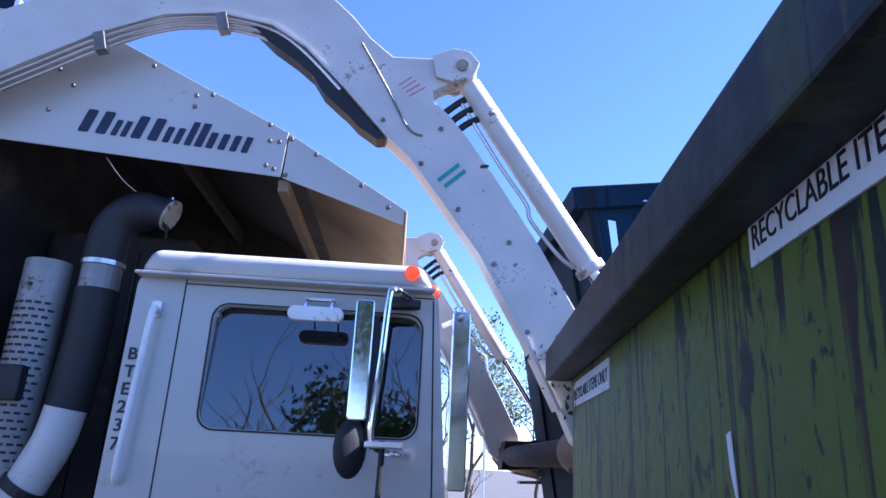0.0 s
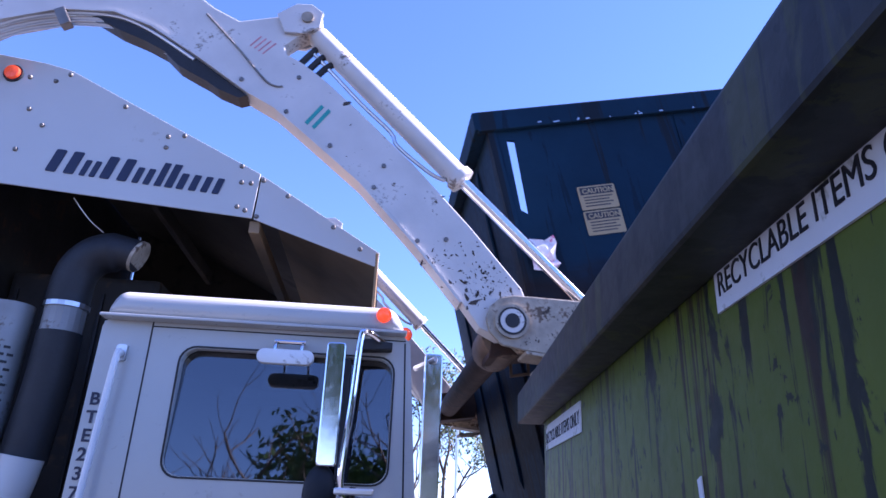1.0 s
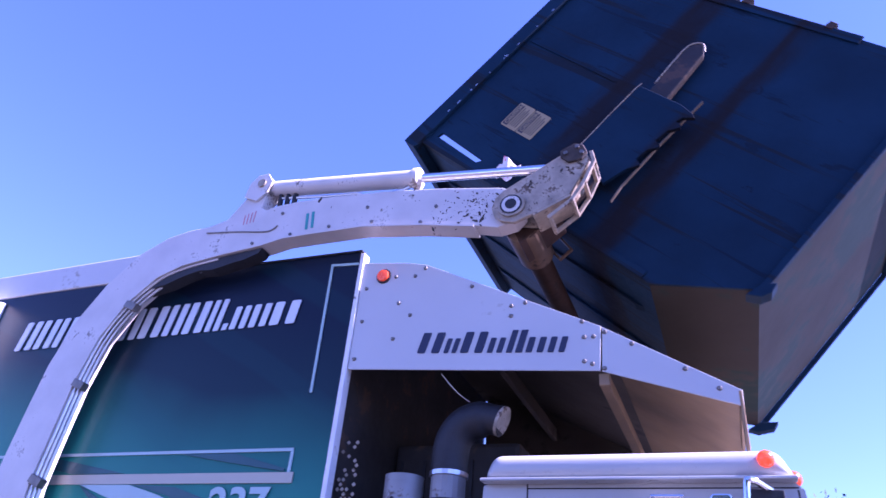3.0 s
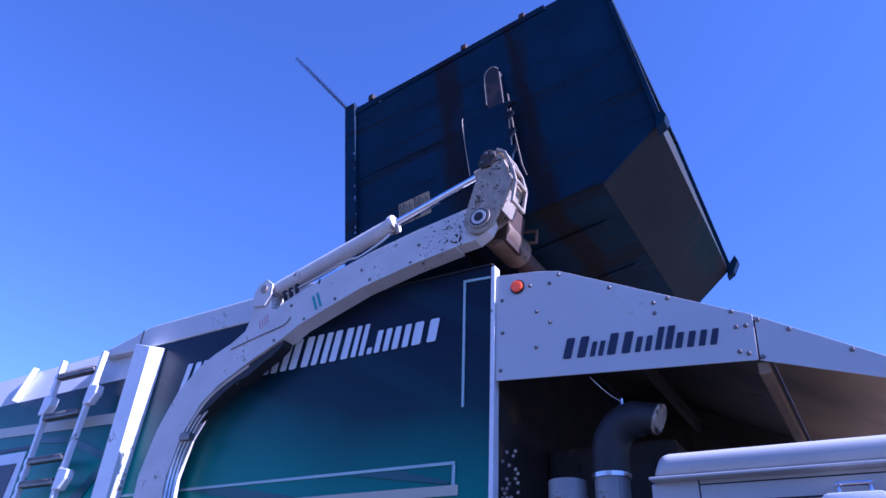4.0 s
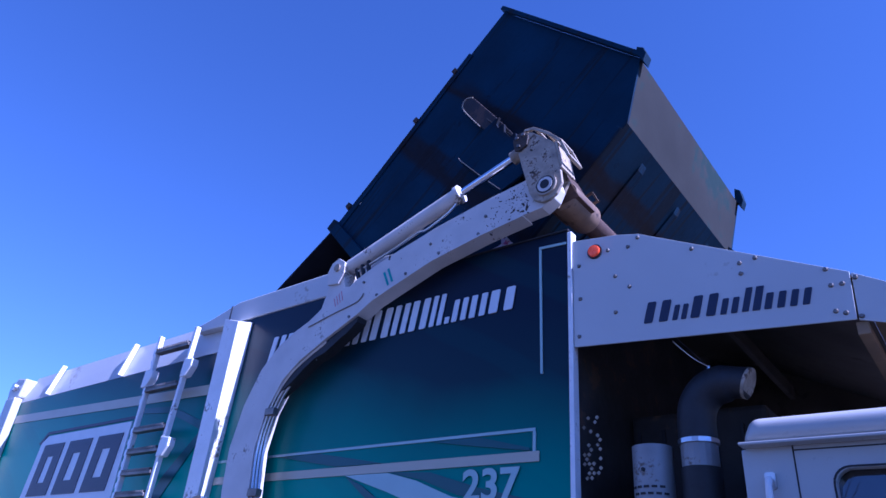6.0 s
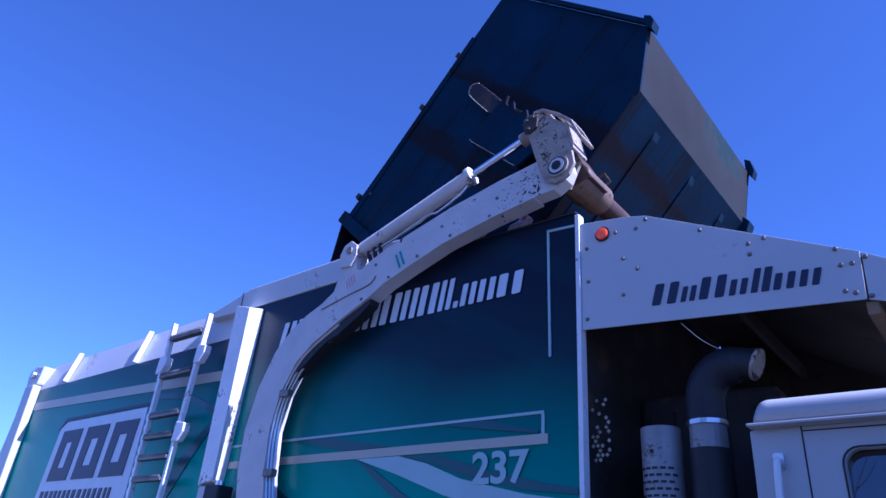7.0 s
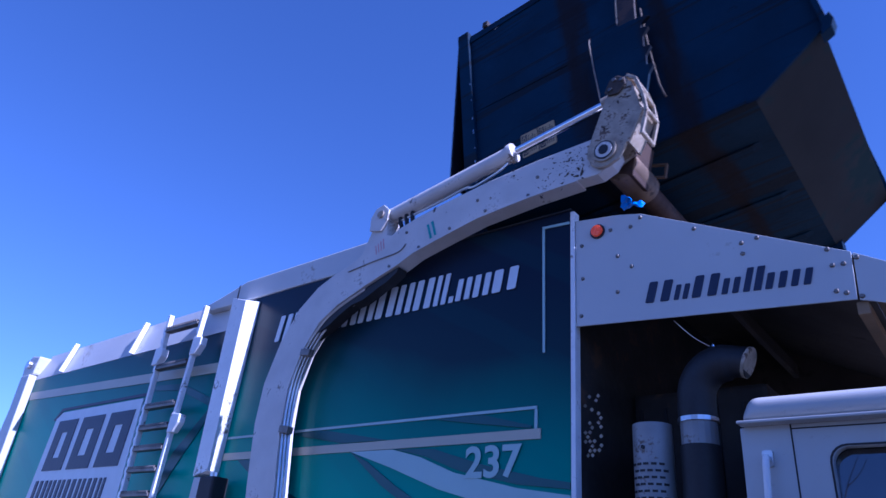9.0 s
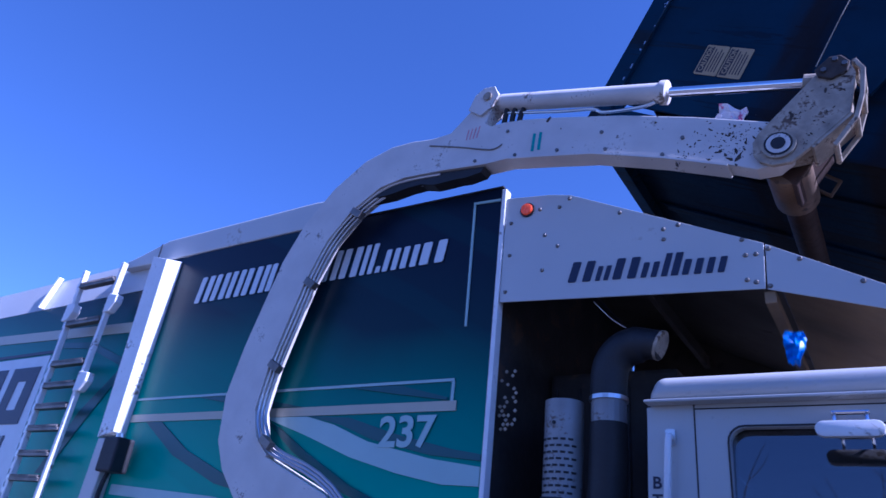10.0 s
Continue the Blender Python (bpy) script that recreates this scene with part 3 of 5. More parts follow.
part("hanging_chain", pipe(curve_points([(0.54, 0.10, 3.18), (0.60, 0.10, 3.11), (0.65, 0.10, 3.06), (0.71, 0.10, 3.015)], 5), 0.0025, 6), STEEL, truck, "thin bright chain under the canopy")
BOLTS = ((0.052, 3.257), (0.275, 3.36), (0.064, 3.486), (0.283, 3.58), (0.363, 3.497), (0.06, 3.70), (0.245, 3.757), (0.368, 3.747), (0.428, 3.79), (0.72, 3.637), (0.948, 3.492),
         (0.948, 3.433), (1.023, 3.503), (1.316, 3.365), (1.325, 3.28), (1.37, 3.279), (1.322, 3.153), (1.36, 3.137), (1.416, 3.112), (1.425, 3.30), (1.549, 3.228), (1.777, 3.086), (1.91, 2.985))
dot = bmesh.new()
bmesh.ops.create_cone(dot, cap_ends=True, segments=8, radius1=0.013, radius2=0.008, depth=0.012, matrix=Matrix.Rotation(radians(90), 4, "X"))
first_bolt = part("bolt", dot, BOLT, truck)
first_bolt.location = (BOLTS[0][0], -0.007, BOLTS[0][1])
for x, z in BOLTS[1:]:
    o = first_bolt.copy()
    scene.collection.objects.link(o)
    o.location = (x, -0.007 if x < 1.4 else -0.003, z)
# brand word on the canopy as plain slanted blocks
plain_word(0.43, 3.262, 0.118, ((0.135, 1), (0.075, 0.7), (0.13, 1), (0.085, 0.7), (0.03, 1.05), (0.035, 1.05), (0.095, 0.7), (0.09, 0.7)), NAVYINK, 0.28, 0.018, -0.005, slope=-0.068)
lamp = part("marker_lamp", bevel(rod((0.165, -0.03, 3.768), (0.165, 0.0, 3.768), 0.036, n=20), 0.01), AMBER, truck, "round amber marker lamp", True)
part("lamp_ring", rod((0.165, -0.012, 3.768), (0.165, -0.001, 3.768), 0.046, n=20), BLACKISH, lamp)

# ---- cab ----
cab = part("cab", holed([(0.82, 1.0), (2.24, 1.0), (2.235, 1.75), (2.17, 2.55), (2.12, 2.60), (0.87, 2.60), (0.84, 2.55)],
                        rounded(1.19, 2.10, 1.95, 2.475, 0.07), 0.0, 0.05), CABWHITE, truck, "white cab-over cab")
part("cab_far_side", box(0.84, 2.2, W - 0.05, W, 1.0, 2.60, 0.01), CABWHITE, cab)
part("cab_rear", box(0.82, 0.87, 0.055, W - 0.055, 1.0, 2.59, 0.01), CABWHITE, cab)
part("cab_floor", box(0.87, 2.2, 0.055, W - 0.055, 1.0, 1.1), BLACKISH, cab)
bm = prism([(2.20, 1.0), (2.26, 1.0), (2.255, 1.75), (2.21, 1.80), (2.15, 1.80)], 0.055, W - 0.055)
prism([(2.10, 2.50), (2.175, 2.50), (2.12, 2.60), (2.07, 2.60)], 0.055, W - 0.055, 0, bm)
part("cab_front", bm, CABWHITE, cab)
part("windscreen", prism([(2.21, 1.80), (2.225, 1.80), (2.16, 2.52), (2.145, 2.52)], 0.06, W - 0.06), GLASS, cab, "tinted windscreen")
for y in (0.052, W - 0.11):
    part("windscreen_post", prism([(2.16, 1.78), (2.235, 1.78), (2.17, 2.54), (2.10, 2.54)], y, y + 0.055, 0.008), CABWHITE, cab)
roof = bmesh.new()
bmesh.ops.create_cube(roof, size=1, matrix=Matrix.Translation((1.50, W / 2, 2.643)) @ Matrix.Diagonal((1.30, W + 0.13, 0.115, 1)))
for v in roof.verts:
    if v.co.z > 2.65:
        v.co.x += 0.05 if v.co.x < 1.5 else -0.06
part("cab_roof", bevel(roof, 0.056, 6), CABWHITE, cab, "rounded white cab roof", True)
part("roof_gutter", box(0.845, 2.15, -0.075, 0.0, 2.578, 2.592, 0.005), CABWHITE, cab)
def leaning(bm, z0, y0, k):
    """Leans a mesh inwards: y grows by k for each metre above z0."""
    for v in bm.verts:
        v.co.y += y0 + k * (v.co.z - z0)
    return bm


# door seams, window glass, seal and divider
part("door_seam", prism([(1.042, 1.1), (1.049, 1.1), (1.053, 2.585), (1.046, 2.585)], -0.001, 0.004), BLACKISH, cab)
part("door_seam", prism([(2.205, 1.1), (2.212, 1.1), (2.15, 2.55), (2.143, 2.55)], -0.001, 0.004), BLACKISH, cab)
part("door_seam", box(1.05, 2.15, -0.001, 0.004, 2.556, 2.562), BLACKISH, cab)
win = part("door_window", leaning(prism(rounded(1.185, 2.105, 1.945, 2.48, 0.07), 0.0, 0.006), 1.945, 0.006, 0.10), GLASS, cab, "tinted door window reflecting bare branches")
part("seal", holed(rounded(1.180, 2.110, 1.94, 2.485, 0.073), rounded(1.188, 2.102, 1.948, 2.477, 0.067), -0.003, 0.0), BLACKISH, win)
part("vent_bar", box(1.885, 1.915, -0.003, 0.03, 1.96, 2.465, 0.004), BLACKISH, win)
part("door_panel", box(1.0, 2.15, 0.9, 0.92, 1.2, 1.9), INNER, cab, "dark seat back inside")
part("sun_visor", box(1.52, 1.78, 0.12, 0.16, 2.33, 2.46, 0.01), UNDER, cab, "brown sun visor inside")
part("steering_wheel", pipe([(1.85 + 0.05 * math.sin(a), 0.55 + 0.20 * math.cos(a), 1.95 + 0.17 * math.sin(a)) for a in [k * math.pi / 12 for k in range(25)]], 0.014, 8), BLACKISH, cab)
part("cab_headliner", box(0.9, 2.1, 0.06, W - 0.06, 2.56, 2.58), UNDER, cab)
# look-down mirror over the window
ldm = part("look_down_mirror", prism(rounded(1.53, 1.765, 2.40, 2.462, 0.03), -0.15, -0.11, 0.008), BRIGHT, cab, "convex look-down mirror on a bracket", True)
for x in (1.60, 1.71):
    part("bracket", pipe(curve_points([(x, -0.13, 2.45), (x, -0.12, 2.485), (x, -0.06, 2.51), (x, 0.0, 2.51)], 4), 0.008, 8), CHROME, ldm, smooth=True)
part("bracket_bar", pipe([(1.59, -0.09, 2.505), (1.72, -0.09, 2.505)], 0.01, 8), CHROME, ldm)
# grab handle, vertical fleet code
hd = part("grab_handle", pipe(curve_points([(0.945, -0.02, 2.43), (0.945, -0.06, 2.40), (0.93, -0.06, 2.1), (0.915, -0.06, 1.78), (0.91, -0.02, 1.72)], 6), 0.015, 10), BRIGHT, cab,
          "bright grab handle", True)
part("mount", prism(rounded(0.922, 0.966, 2.40, 2.47, 0.012), -0.016, 0.0), STEEL, hd)
for i, c in enumerate("BTE237"):
    letters(c, 0.052, NAVYINK, cab, on_side(0.855 - 0.001 * i, -0.004, 2.215 - 0.074 * i, 1.05), "fleet_letter", 0.001, 0.0015)
# west-coast mirror with its arms, small round mirror
mir = part("side_mirror", prism(rounded(1.822, 1.90, 2.0, 2.485, 0.015), -0.235, -0.19, 0.006), CHROME, cab, "tall chrome side mirror on a tube frame")
part("mirror_glass", prism(rounded(1.83, 1.892, 2.01, 2.475, 0.012), -0.189, -0.186), MIRROR, mir)
part("tube", pipe(curve_points([(2.08, 0.0, 2.52), (2.03, -0.10, 2.535), (1.975, -0.19, 2.545), (1.955, -0.20, 2.51), (1.94, -0.20, 2.25), (1.92, -0.20, 1.95), (1.96, -0.17, 1.89), (2.08, 0.0, 1.88)], 6), 0.014, 10),
     CHROME, mir, smooth=True)
part("tube_plate", prism([(1.94, 2.49), (2.09, 2.50), (2.09, 2.53), (1.96, 2.54)], -0.09, -0.02, 0.004), BLACKISH, mir)
bm = bmesh.new()
bmesh.ops.create_uvsphere(bm, u_segments=20, v_segments=10, radius=1, matrix=Matrix.Translation((1.845, -0.20, 1.895)) @ Matrix.Rotation(radians(20), 4, "Z") @ Matrix.Diagonal((0.068, 0.03, 0.115, 1)))
rm = part("round_mirror", bm, BLACKISH, mir, "round black convex mirror", True)
part("clamp", box(1.90, 2.05, -0.24, -0.19, 1.90, 1.925, 0.006), STEEL, mir)
part("stem", pipe([(1.97, -0.2, 1.93), (1.965, -0.2, 1.55)], 0.012, 8), BLACKISH, mir)
# front mirror, seen past the windscreen post
fm = part("front_mirror", prism(rounded(2.235, 2.315, 1.75, 2.50, 0.015), -0.05, -0.015, 0.006), CHROME, cab, "chrome front mirror")
part("front_mirror_arm", pipe([(2.2, 0.05, 2.45), (2.28, -0.08, 2.47)], 0.012, 8), STEEL, cab)
# roof marker lamps
for x, y in ((2.044, -0.072), (2.15, 0.16), (2.15, 0.55)):
    bm = bmesh.new()
    bmesh.ops.create_uvsphere(bm, u_segments=16, v_segments=10, radius=1, matrix=Matrix.Translation((x, y, 2.655 if y < 0.1 else 2.63)) @ Matrix.Diagonal((0.034, 0.034, 0.034, 1)))
    part("roof_marker", bm, REDLENS if y < 0.1 else AMBER, cab, "lit orange-red roof marker lamp", True)
part("marker_stalk", rod((2.044, 0.0, 2.655), (2.044, -0.066, 2.655), 0.03), STEEL, cab)

# exhaust stack and intake behind the cab
sh = part("stack_shield", rod((0.362, 0.16, 1.3), (0.362, 0.16, 2.655), 0.10, n=24), SHIELD, truck, "perforated steel exhaust heat shield", True)
sl = bmesh.new()
for k in range(22):
    for j in range(5):
        a = radians(-135 + 22 * j + (11 if k % 2 else 0))
        c = Vector((0.362 + 0.101 * math.cos(a), 0.16 + 0.101 * math.sin(a), 2.45 - 0.032 * k))
        m = Matrix.Translation(c) @ Matrix.Rotation(a, 4, "Z") @ Matrix.Diagonal((0.004, 0.026, 0.011, 1))
        bmesh.ops.create_cube(sl, size=1, matrix=m)
tagged(part("louvre", sl, BLACKISH, sh, "dark louvre openings"), kind="stuff")
part("clamp_box", box(0.30, 0.42, 0.025, 0.095, 2.02, 2.17, 0.012), BLACKISH, sh, "black clamp box on the shield")
part("rivet", rod((0.35, 0.052, 2.53), (0.35, 0.064, 2.53), 0.010, n=8), BLACKISH, sh)
intake = part("intake_pipe", pipe(curve_points([(0.597, 0.17, 2.66), (0.597, 0.17, 2.76), (0.615, 0.17, 2.85), (0.675, 0.17, 2.92), (0.77, 0.17, 2.945), (0.862, 0.17, 2.932)], 7), [0.094] * 28 + [0.088, 0.084, 0.08, 0.078, 0.077, 0.077, 0.077, 0.077], 20), BLACKISH, truck,
              "black rubber intake elbow", True)
# Cream put on the outlet disc for the light that falls there.
part("outlet_ring", rod((0.858, 0.17, 2.933), (0.872, 0.17, 2.927), 0.079, n=20), CHIPPED, intake, "outlet mesh, coloured cream for the light on it")
part("collar", rod((0.597, 0.17, 2.54), (0.597, 0.17, 2.655), 0.088, n=20), SHIELD, intake, "dull steel collar")
part("clamp", rod((0.597, 0.17, 2.652), (0.597, 0.17, 2.674), 0.098, n=20), STEEL, intake)
part("hose", pipe(curve_points([(0.597, 0.17, 2.54), (0.595, 0.17, 2.32), (0.58, 0.17, 2.12), (0.57, 0.17, 1.98)], 5), 0.095, 18), BLACKISH, intake, smooth=True)
part("lower_pipe", pipe(curve_points([(0.60, 0.10, 2.0), (0.575, 0.10, 1.86), (0.51, 0.10, 1.70), (0.44, 0.1, 1.52)], 5), 0.085, 18), WHITE, intake, "white lower intake pipe", True)
part("clamp", rod((0.485, 0.10, 1.655), (0.505, 0.10, 1.69), 0.096, n=20), BLACKISH, intake)
# Added block and ribs that close the gap behind the cab against the sky.
part("gap_block", box(0.01, 0.80, 0.75, W - 0.02, 0.9, 3.0, 0.03), INNER, truck, "dark block added behind the cab to hide the far sky")
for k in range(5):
    part("gap_block_rib", box(0.05 + 0.15 * k, 0.07 + 0.15 * k, 0.735, 0.752, 1.0, 2.9, 0.004), BLACKISH, truck)
# guard mesh lit behind the hopper corner
gm = bmesh.new()
random.seed(8)
for k in range(14):
    for j in range(4):
        if random.random() < 0.5:
            continue
        bmesh.ops.create_cube(gm, size=1, matrix=Matrix.Translation((0.02 + 0.026 * j + (0.013 if k % 2 else 0), 0.09, 2.82 - 0.024 * k)) @ Matrix.Rotation(radians(45), 4, "Y") @ Matrix.Diagonal((0.016, 0.004, 0.016, 1)))
tagged(part("guard_mesh", gm, CHIPPED, truck, "perforated guard behind the hopper corner"), kind="stuff")


# ---- lifting arms ----
def turned(x, z, degrees):
    c, s = math.cos(radians(degrees)), math.sin(radians(degrees))
    return c * x - s * z, s * x + c * z


PIVOT = (-0.12, 1.08)
HUB_R, LEVER, PIN = 3.12, 0.445, (2.975, 1.79)
OUTER = [(3.245, 0.10), (3.18, 0.46), (3.09, 0.85), (2.98, 1.22), (2.91, 1.43), (2.85, 1.57), (2.80, 1.65), (2.81, 1.70), (2.90, 1.725), (3.0, 1.73), (3.05, 1.78), (3.05, 1.84), (2.98, 1.885),
         (2.86, 1.87), (2.67, 1.92), (2.59, 2.04), (2.53, 2.18), (2.44, 2.33), (2.27, 2.49), (2.0, 2.61), (1.68, 2.67), (1.38, 2.645), (1.09, 2.57), (0.75, 2.475), (0.44, 2.36), (0.21, 2.18), (0.11, 2.0),
         (0.05, 1.75), (0.03, 1.5), (-0.2, 0.1), (-0.15, -0.15)]
INNER_EDGE = [(0.15, -0.15), (0.25, 0.1), (0.47, 1.19), (0.39, 1.73), (0.42, 1.89), (0.53, 2.03), (0.78, 2.14), (1.05, 2.22), (1.36, 2.305), (1.66, 2.345), (1.92, 2.30), (2.14, 2.19), (2.27, 2.04),
              (2.40, 1.80), (2.54, 1.51), (2.62, 1.38), (2.70, 1.17), (2.81, 0.87), (2.90, 0.48), (2.955, 0.16), (2.99, 0.03), (3.04, -0.05), (3.11, -0.08), (3.18, -0.06), (3.23, 0.01)]
FIRST, LAST = 3, 20

# the box section ends a little inside its lower flange
line = [Vector((x, 0, z)) for x, z in INNER_EDGE]
for k in range(FIRST, LAST):
    way = line[k + 1] - line[k - 1]
    p = line[k] - Vector((way.z, 0, -way.x)).normalized() * 0.02
    INNER_EDGE[k] = (p.x, p.z)


def chip(parent, spots, y, seed):
    """Flakes of missing paint scattered round (x, z, spread, count)."""
    rnd = random.Random(seed)
    bm = bmesh.new()
    for x, z, spread, count in spots:
        for i in range(count):
            cx, cz, r = x + rnd.gauss(0, spread * 0.5), z + rnd.gauss(0, spread * 0.5), min(0.0024 * rnd.lognormvariate(0, 0.75), 0.016)
            turn, k = rnd.uniform(0, 3.14), rnd.randint(6, 10)
            way = (math.cos(turn), math.sin(turn))
            vs = []
            for j in range(k):
                a = 2 * math.pi * j / k
                u, v = r * rnd.uniform(0.6, 2.4) * math.cos(a), r * rnd.uniform(0.25, 1.1) * math.sin(a)
                vs.append(bm.verts.new((cx + u * way[0] - v * way[1], y, cz + u * way[1] + v * way[0])))
            bm.faces.new(vs)
    top = bmesh.ops.extrude_face_region(bm, geom=bm.faces[:])["geom"]
    bmesh.ops.translate(bm, verts=[v for v in top if isinstance(v, bmesh.types.BMVert)], vec=(0, 0.001 if y > 0 else -0.001, 0))
    tagged(part("paint_chip", bm, CHIP, parent, "dark flakes where the paint is gone"), kind="stuff")


def build_arm(side):
    """One arm in its own space: the pivot is the origin, the fork hub lies on +x. side: -1 near, +1 far."""
    arm = part("lift_arm", prism(OUTER + INNER_EDGE, -0.05, 0.05, 0.006), ARMWHITE, truck, "worn white gooseneck lifting arm")
    s = side
    # flange that stands out under the inner edge
    line = [Vector((x, 0, z)) for x, z in INNER_EDGE[FIRST:LAST]]
    low = []
    for k, p in enumerate(line):
        way = line[min(k + 1, len(line) - 1)] - line[max(k - 1, 0)]
        low.append(p + Vector((way.z, 0, -way.x)).normalized() * 0.012)
    fl = prism([(p.x, p.z) for p in line] + [(p.x, p.z) for p in reversed(low)], -0.062, 0.062)
    part("flange", fl, ARMWHITE, arm)
    part("grime_strip", prism([(2.04, 2.25), (2.14, 2.19), (2.27, 2.04), (2.40, 1.80), (2.54, 1.51), (2.50, 1.515), (2.43, 1.60), (2.40, 1.66), (2.36, 1.72), (2.31, 1.80), (2.28, 1.90), (2.22, 1.99), (2.13, 2.10)],
                              -0.045, 0.045), BLACKISH, arm, "dirty rubber strip")
    # hydraulic pipes along the gooseneck
    for k in range(3):
        pts = []
        for j in range(len(line) - 6):
            way = line[min(j + 1, len(line) - 1)] - line[max(j - 1, 0)]
            p = line[j] + Vector((way.z, 0, -way.x)).normalized() * (0.03 + 0.021 * k)
            pts.append((p.x, s * (0.045 - 0.012 * k), p.z))
        pts = [(0.35 + 0.02 * k, s * 0.03, 0.4), (0.49 + 0.02 * k, s * 0.035, 1.19)] + pts
        part("hydraulic_pipe", pipe(curve_points(pts, 5), 0.010, 8), STEEL, arm, smooth=True)
    for x, z in ((1.92, 2.26), (1.36, 2.265), (0.80, 2.11), (0.43, 1.80)):
        part("pipe_clamp", box(x - 0.025, x + 0.025, s * 0.05 - 0.025, s * 0.05 + 0.025, z - 0.055, z + 0.045, 0.004), BOLT, arm)
    # rivets along the lower face, teal tape and faded print
    for k, (x, z) in enumerate(((2.93, 0.50), (2.87, 0.82), (2.78, 1.10), (2.67, 1.35), (2.55, 1.60), (2.96, 0.9), (3.05, 0.45), (2.80, 1.5))):
        part("rivet", rod((x, s * 0.048, z), (x, s * 0.058, z), 0.011, n=8), BOLT, arm)
    for k in (0, 1):
        part("tape", prism([(2.73 + 0.02 * k, 1.245 - 0.035 * k), (2.84 + 0.02 * k, 1.30 - 0.035 * k), (2.835 + 0.02 * k, 1.318 - 0.035 * k), (2.725 + 0.02 * k, 1.263 - 0.035 * k)],
                           *sorted((s * 0.049, s * 0.053))), TEALTAPE, arm, "teal tape mark")
    for k in range(4):
        part("faded_print", prism([(2.66 + 0.012 * k, 1.76 - 0.022 * k), (2.73 + 0.016 * k, 1.79 - 0.022 * k), (2.73 + 0.016 * k, 1.797 - 0.022 * k), (2.66 + 0.012 * k, 1.767 - 0.022 * k)],
                                  *sorted((s * 0.049, s * 0.052))), PINK, arm, "faded red print")
    chip(arm, [(3.15, 0.16, 0.09, 60), (3.12, 0.24, 0.06, 40), (3.03, 0.18, 0.09, 50), (3.05, 0.36, 0.14, 34), (2.95, 0.40, 0.06, 24), (3.12, 0.62, 0.10, 8), (2.97, 0.70, 0.12, 8), (2.84, 1.0, 0.05, 5), (2.92, 1.25, 0.08, 3),
               (2.70, 1.6, 0.12, 3)], s * 0.0505, 61 + s)
    # loose cable on the gooseneck
    part("cable", pipe(curve_points([(2.54, s * 0.054, 2.02), (2.60, s * 0.054, 1.78), (2.646, s * 0.054, 1.558), (2.68, s * 0.054, 1.50), (2.71, s * 0.054, 1.485)], 5), 0.005, 6), BOLT, arm)
    for k in (-1, 1):
        part("cylinder_lug", prism([(2.84, 1.76), (2.92, 1.715), (3.01, 1.72), (3.06, 1.79), (3.03, 1.86), (2.96, 1.893), (2.85, 1.875)], 0.062 * k - 0.009, 0.062 * k + 0.009, 0.003), ARMWHITE, arm)
    part("pin", rod((PIN[0], -0.085, PIN[1]), (PIN[0], 0.085, PIN[1]), 0.03), CHIPPED, arm)
    for k in range(3):  # stubs that feed the cylinder
        part("hose", pipe(curve_points([(3.03, 0, 1.66 - 0.06 * k), (2.95, 0, 1.65 - 0.06 * k), (2.84, 0, 1.60 - 0.06 * k)], 4), 0.017, 8), BLACKISH, arm)
    # cylinder barrel: its own +x runs from the pin to the rod
    bm = rod((0.08, 0, 0), (1.12, 0, 0), 0.056, n=24)
    rod((0, -0.05, 0), (0, 0.05, 0), 0.05, n=20, bm=bm)
    box(-0.01, 0.10, -0.04, 0.04, -0.042, 0.042, 0.01, bm)
    barrel = part("cylinder_barrel", bm, ARMWHITE, arm, "white hydraulic cylinder barrel", True)
    part("gland", bevel(rod((1.10, 0, 0), (1.14, 0, 0), 0.068, n=24), 0.006), ARMWHITE, barrel, smooth=True)
    part("feed_pipe", pipe(curve_points([(0.12, 0, -0.08), (0.5, 0, -0.09), (0.72, 0, -0.085), (0.80, 0, -0.11), (1.0, 0, -0.09), (1.08, 0, -0.06)], 4), 0.010, 8), STEEL, barrel)
    bm = rod((-1.05, 0, 0), (-0.05, 0, 0), 0.028, n=18)
    piston = part("piston_rod", bm, CHROME, arm, "chrome piston rod", True)
    part("rod_eye", bevel(rod((0, -0.045, 0), (0, 0.045, 0), 0.058, n=20, bm=rod((-0.16, 0, 0), (-0.03, 0, 0), 0.046, n=16)), 0.004), CHIPPED, piston)
    # fork: lever plates about the hub, torque tube, tine that carries the bin
    fork = part("fork", prism([(-0.11, 0.02), (-0.09, 0.07), (-0.04, 0.11), (0.02, 0.12), (0.37, 0.085), (0.43, 0.075), (0.485, 0.05), (0.50, -0.01), (0.47, -0.06), (0.36, -0.12), (0.27, -0.165), (0.05, -0.125), (-0.05, -0.10), (-0.10, -0.04)],
                              *sorted((s * 0.058, s * 0.082)), 0.006), CHIPPED, arm, "fork lever with chipped white paint")
    part("lever_plate", prism([(-0.08, 0.03), (0.0, 0.10), (0.37, 0.08), (0.485, 0.05), (0.495, -0.02), (0.36, -0.11), (0.05, -0.11)], *sorted((-s * 0.058, -s * 0.082)), 0.006), CHIPPED, fork)
    # open end frame of the lever: two straps, cross bars and a plate behind
    for y in (-0.075, 0.075):
        part("lever_strap", prism([(0.10, -0.215), (0.26, -0.21), (0.38, -0.16), (0.50, -0.085), (0.53, -0.02), (0.512, -0.01), (0.485, -0.07), (0.37, -0.143), (0.255, -0.19), (0.10, -0.195)], y - 0.01, y + 0.01, 0.003), CHIPPED, fork)
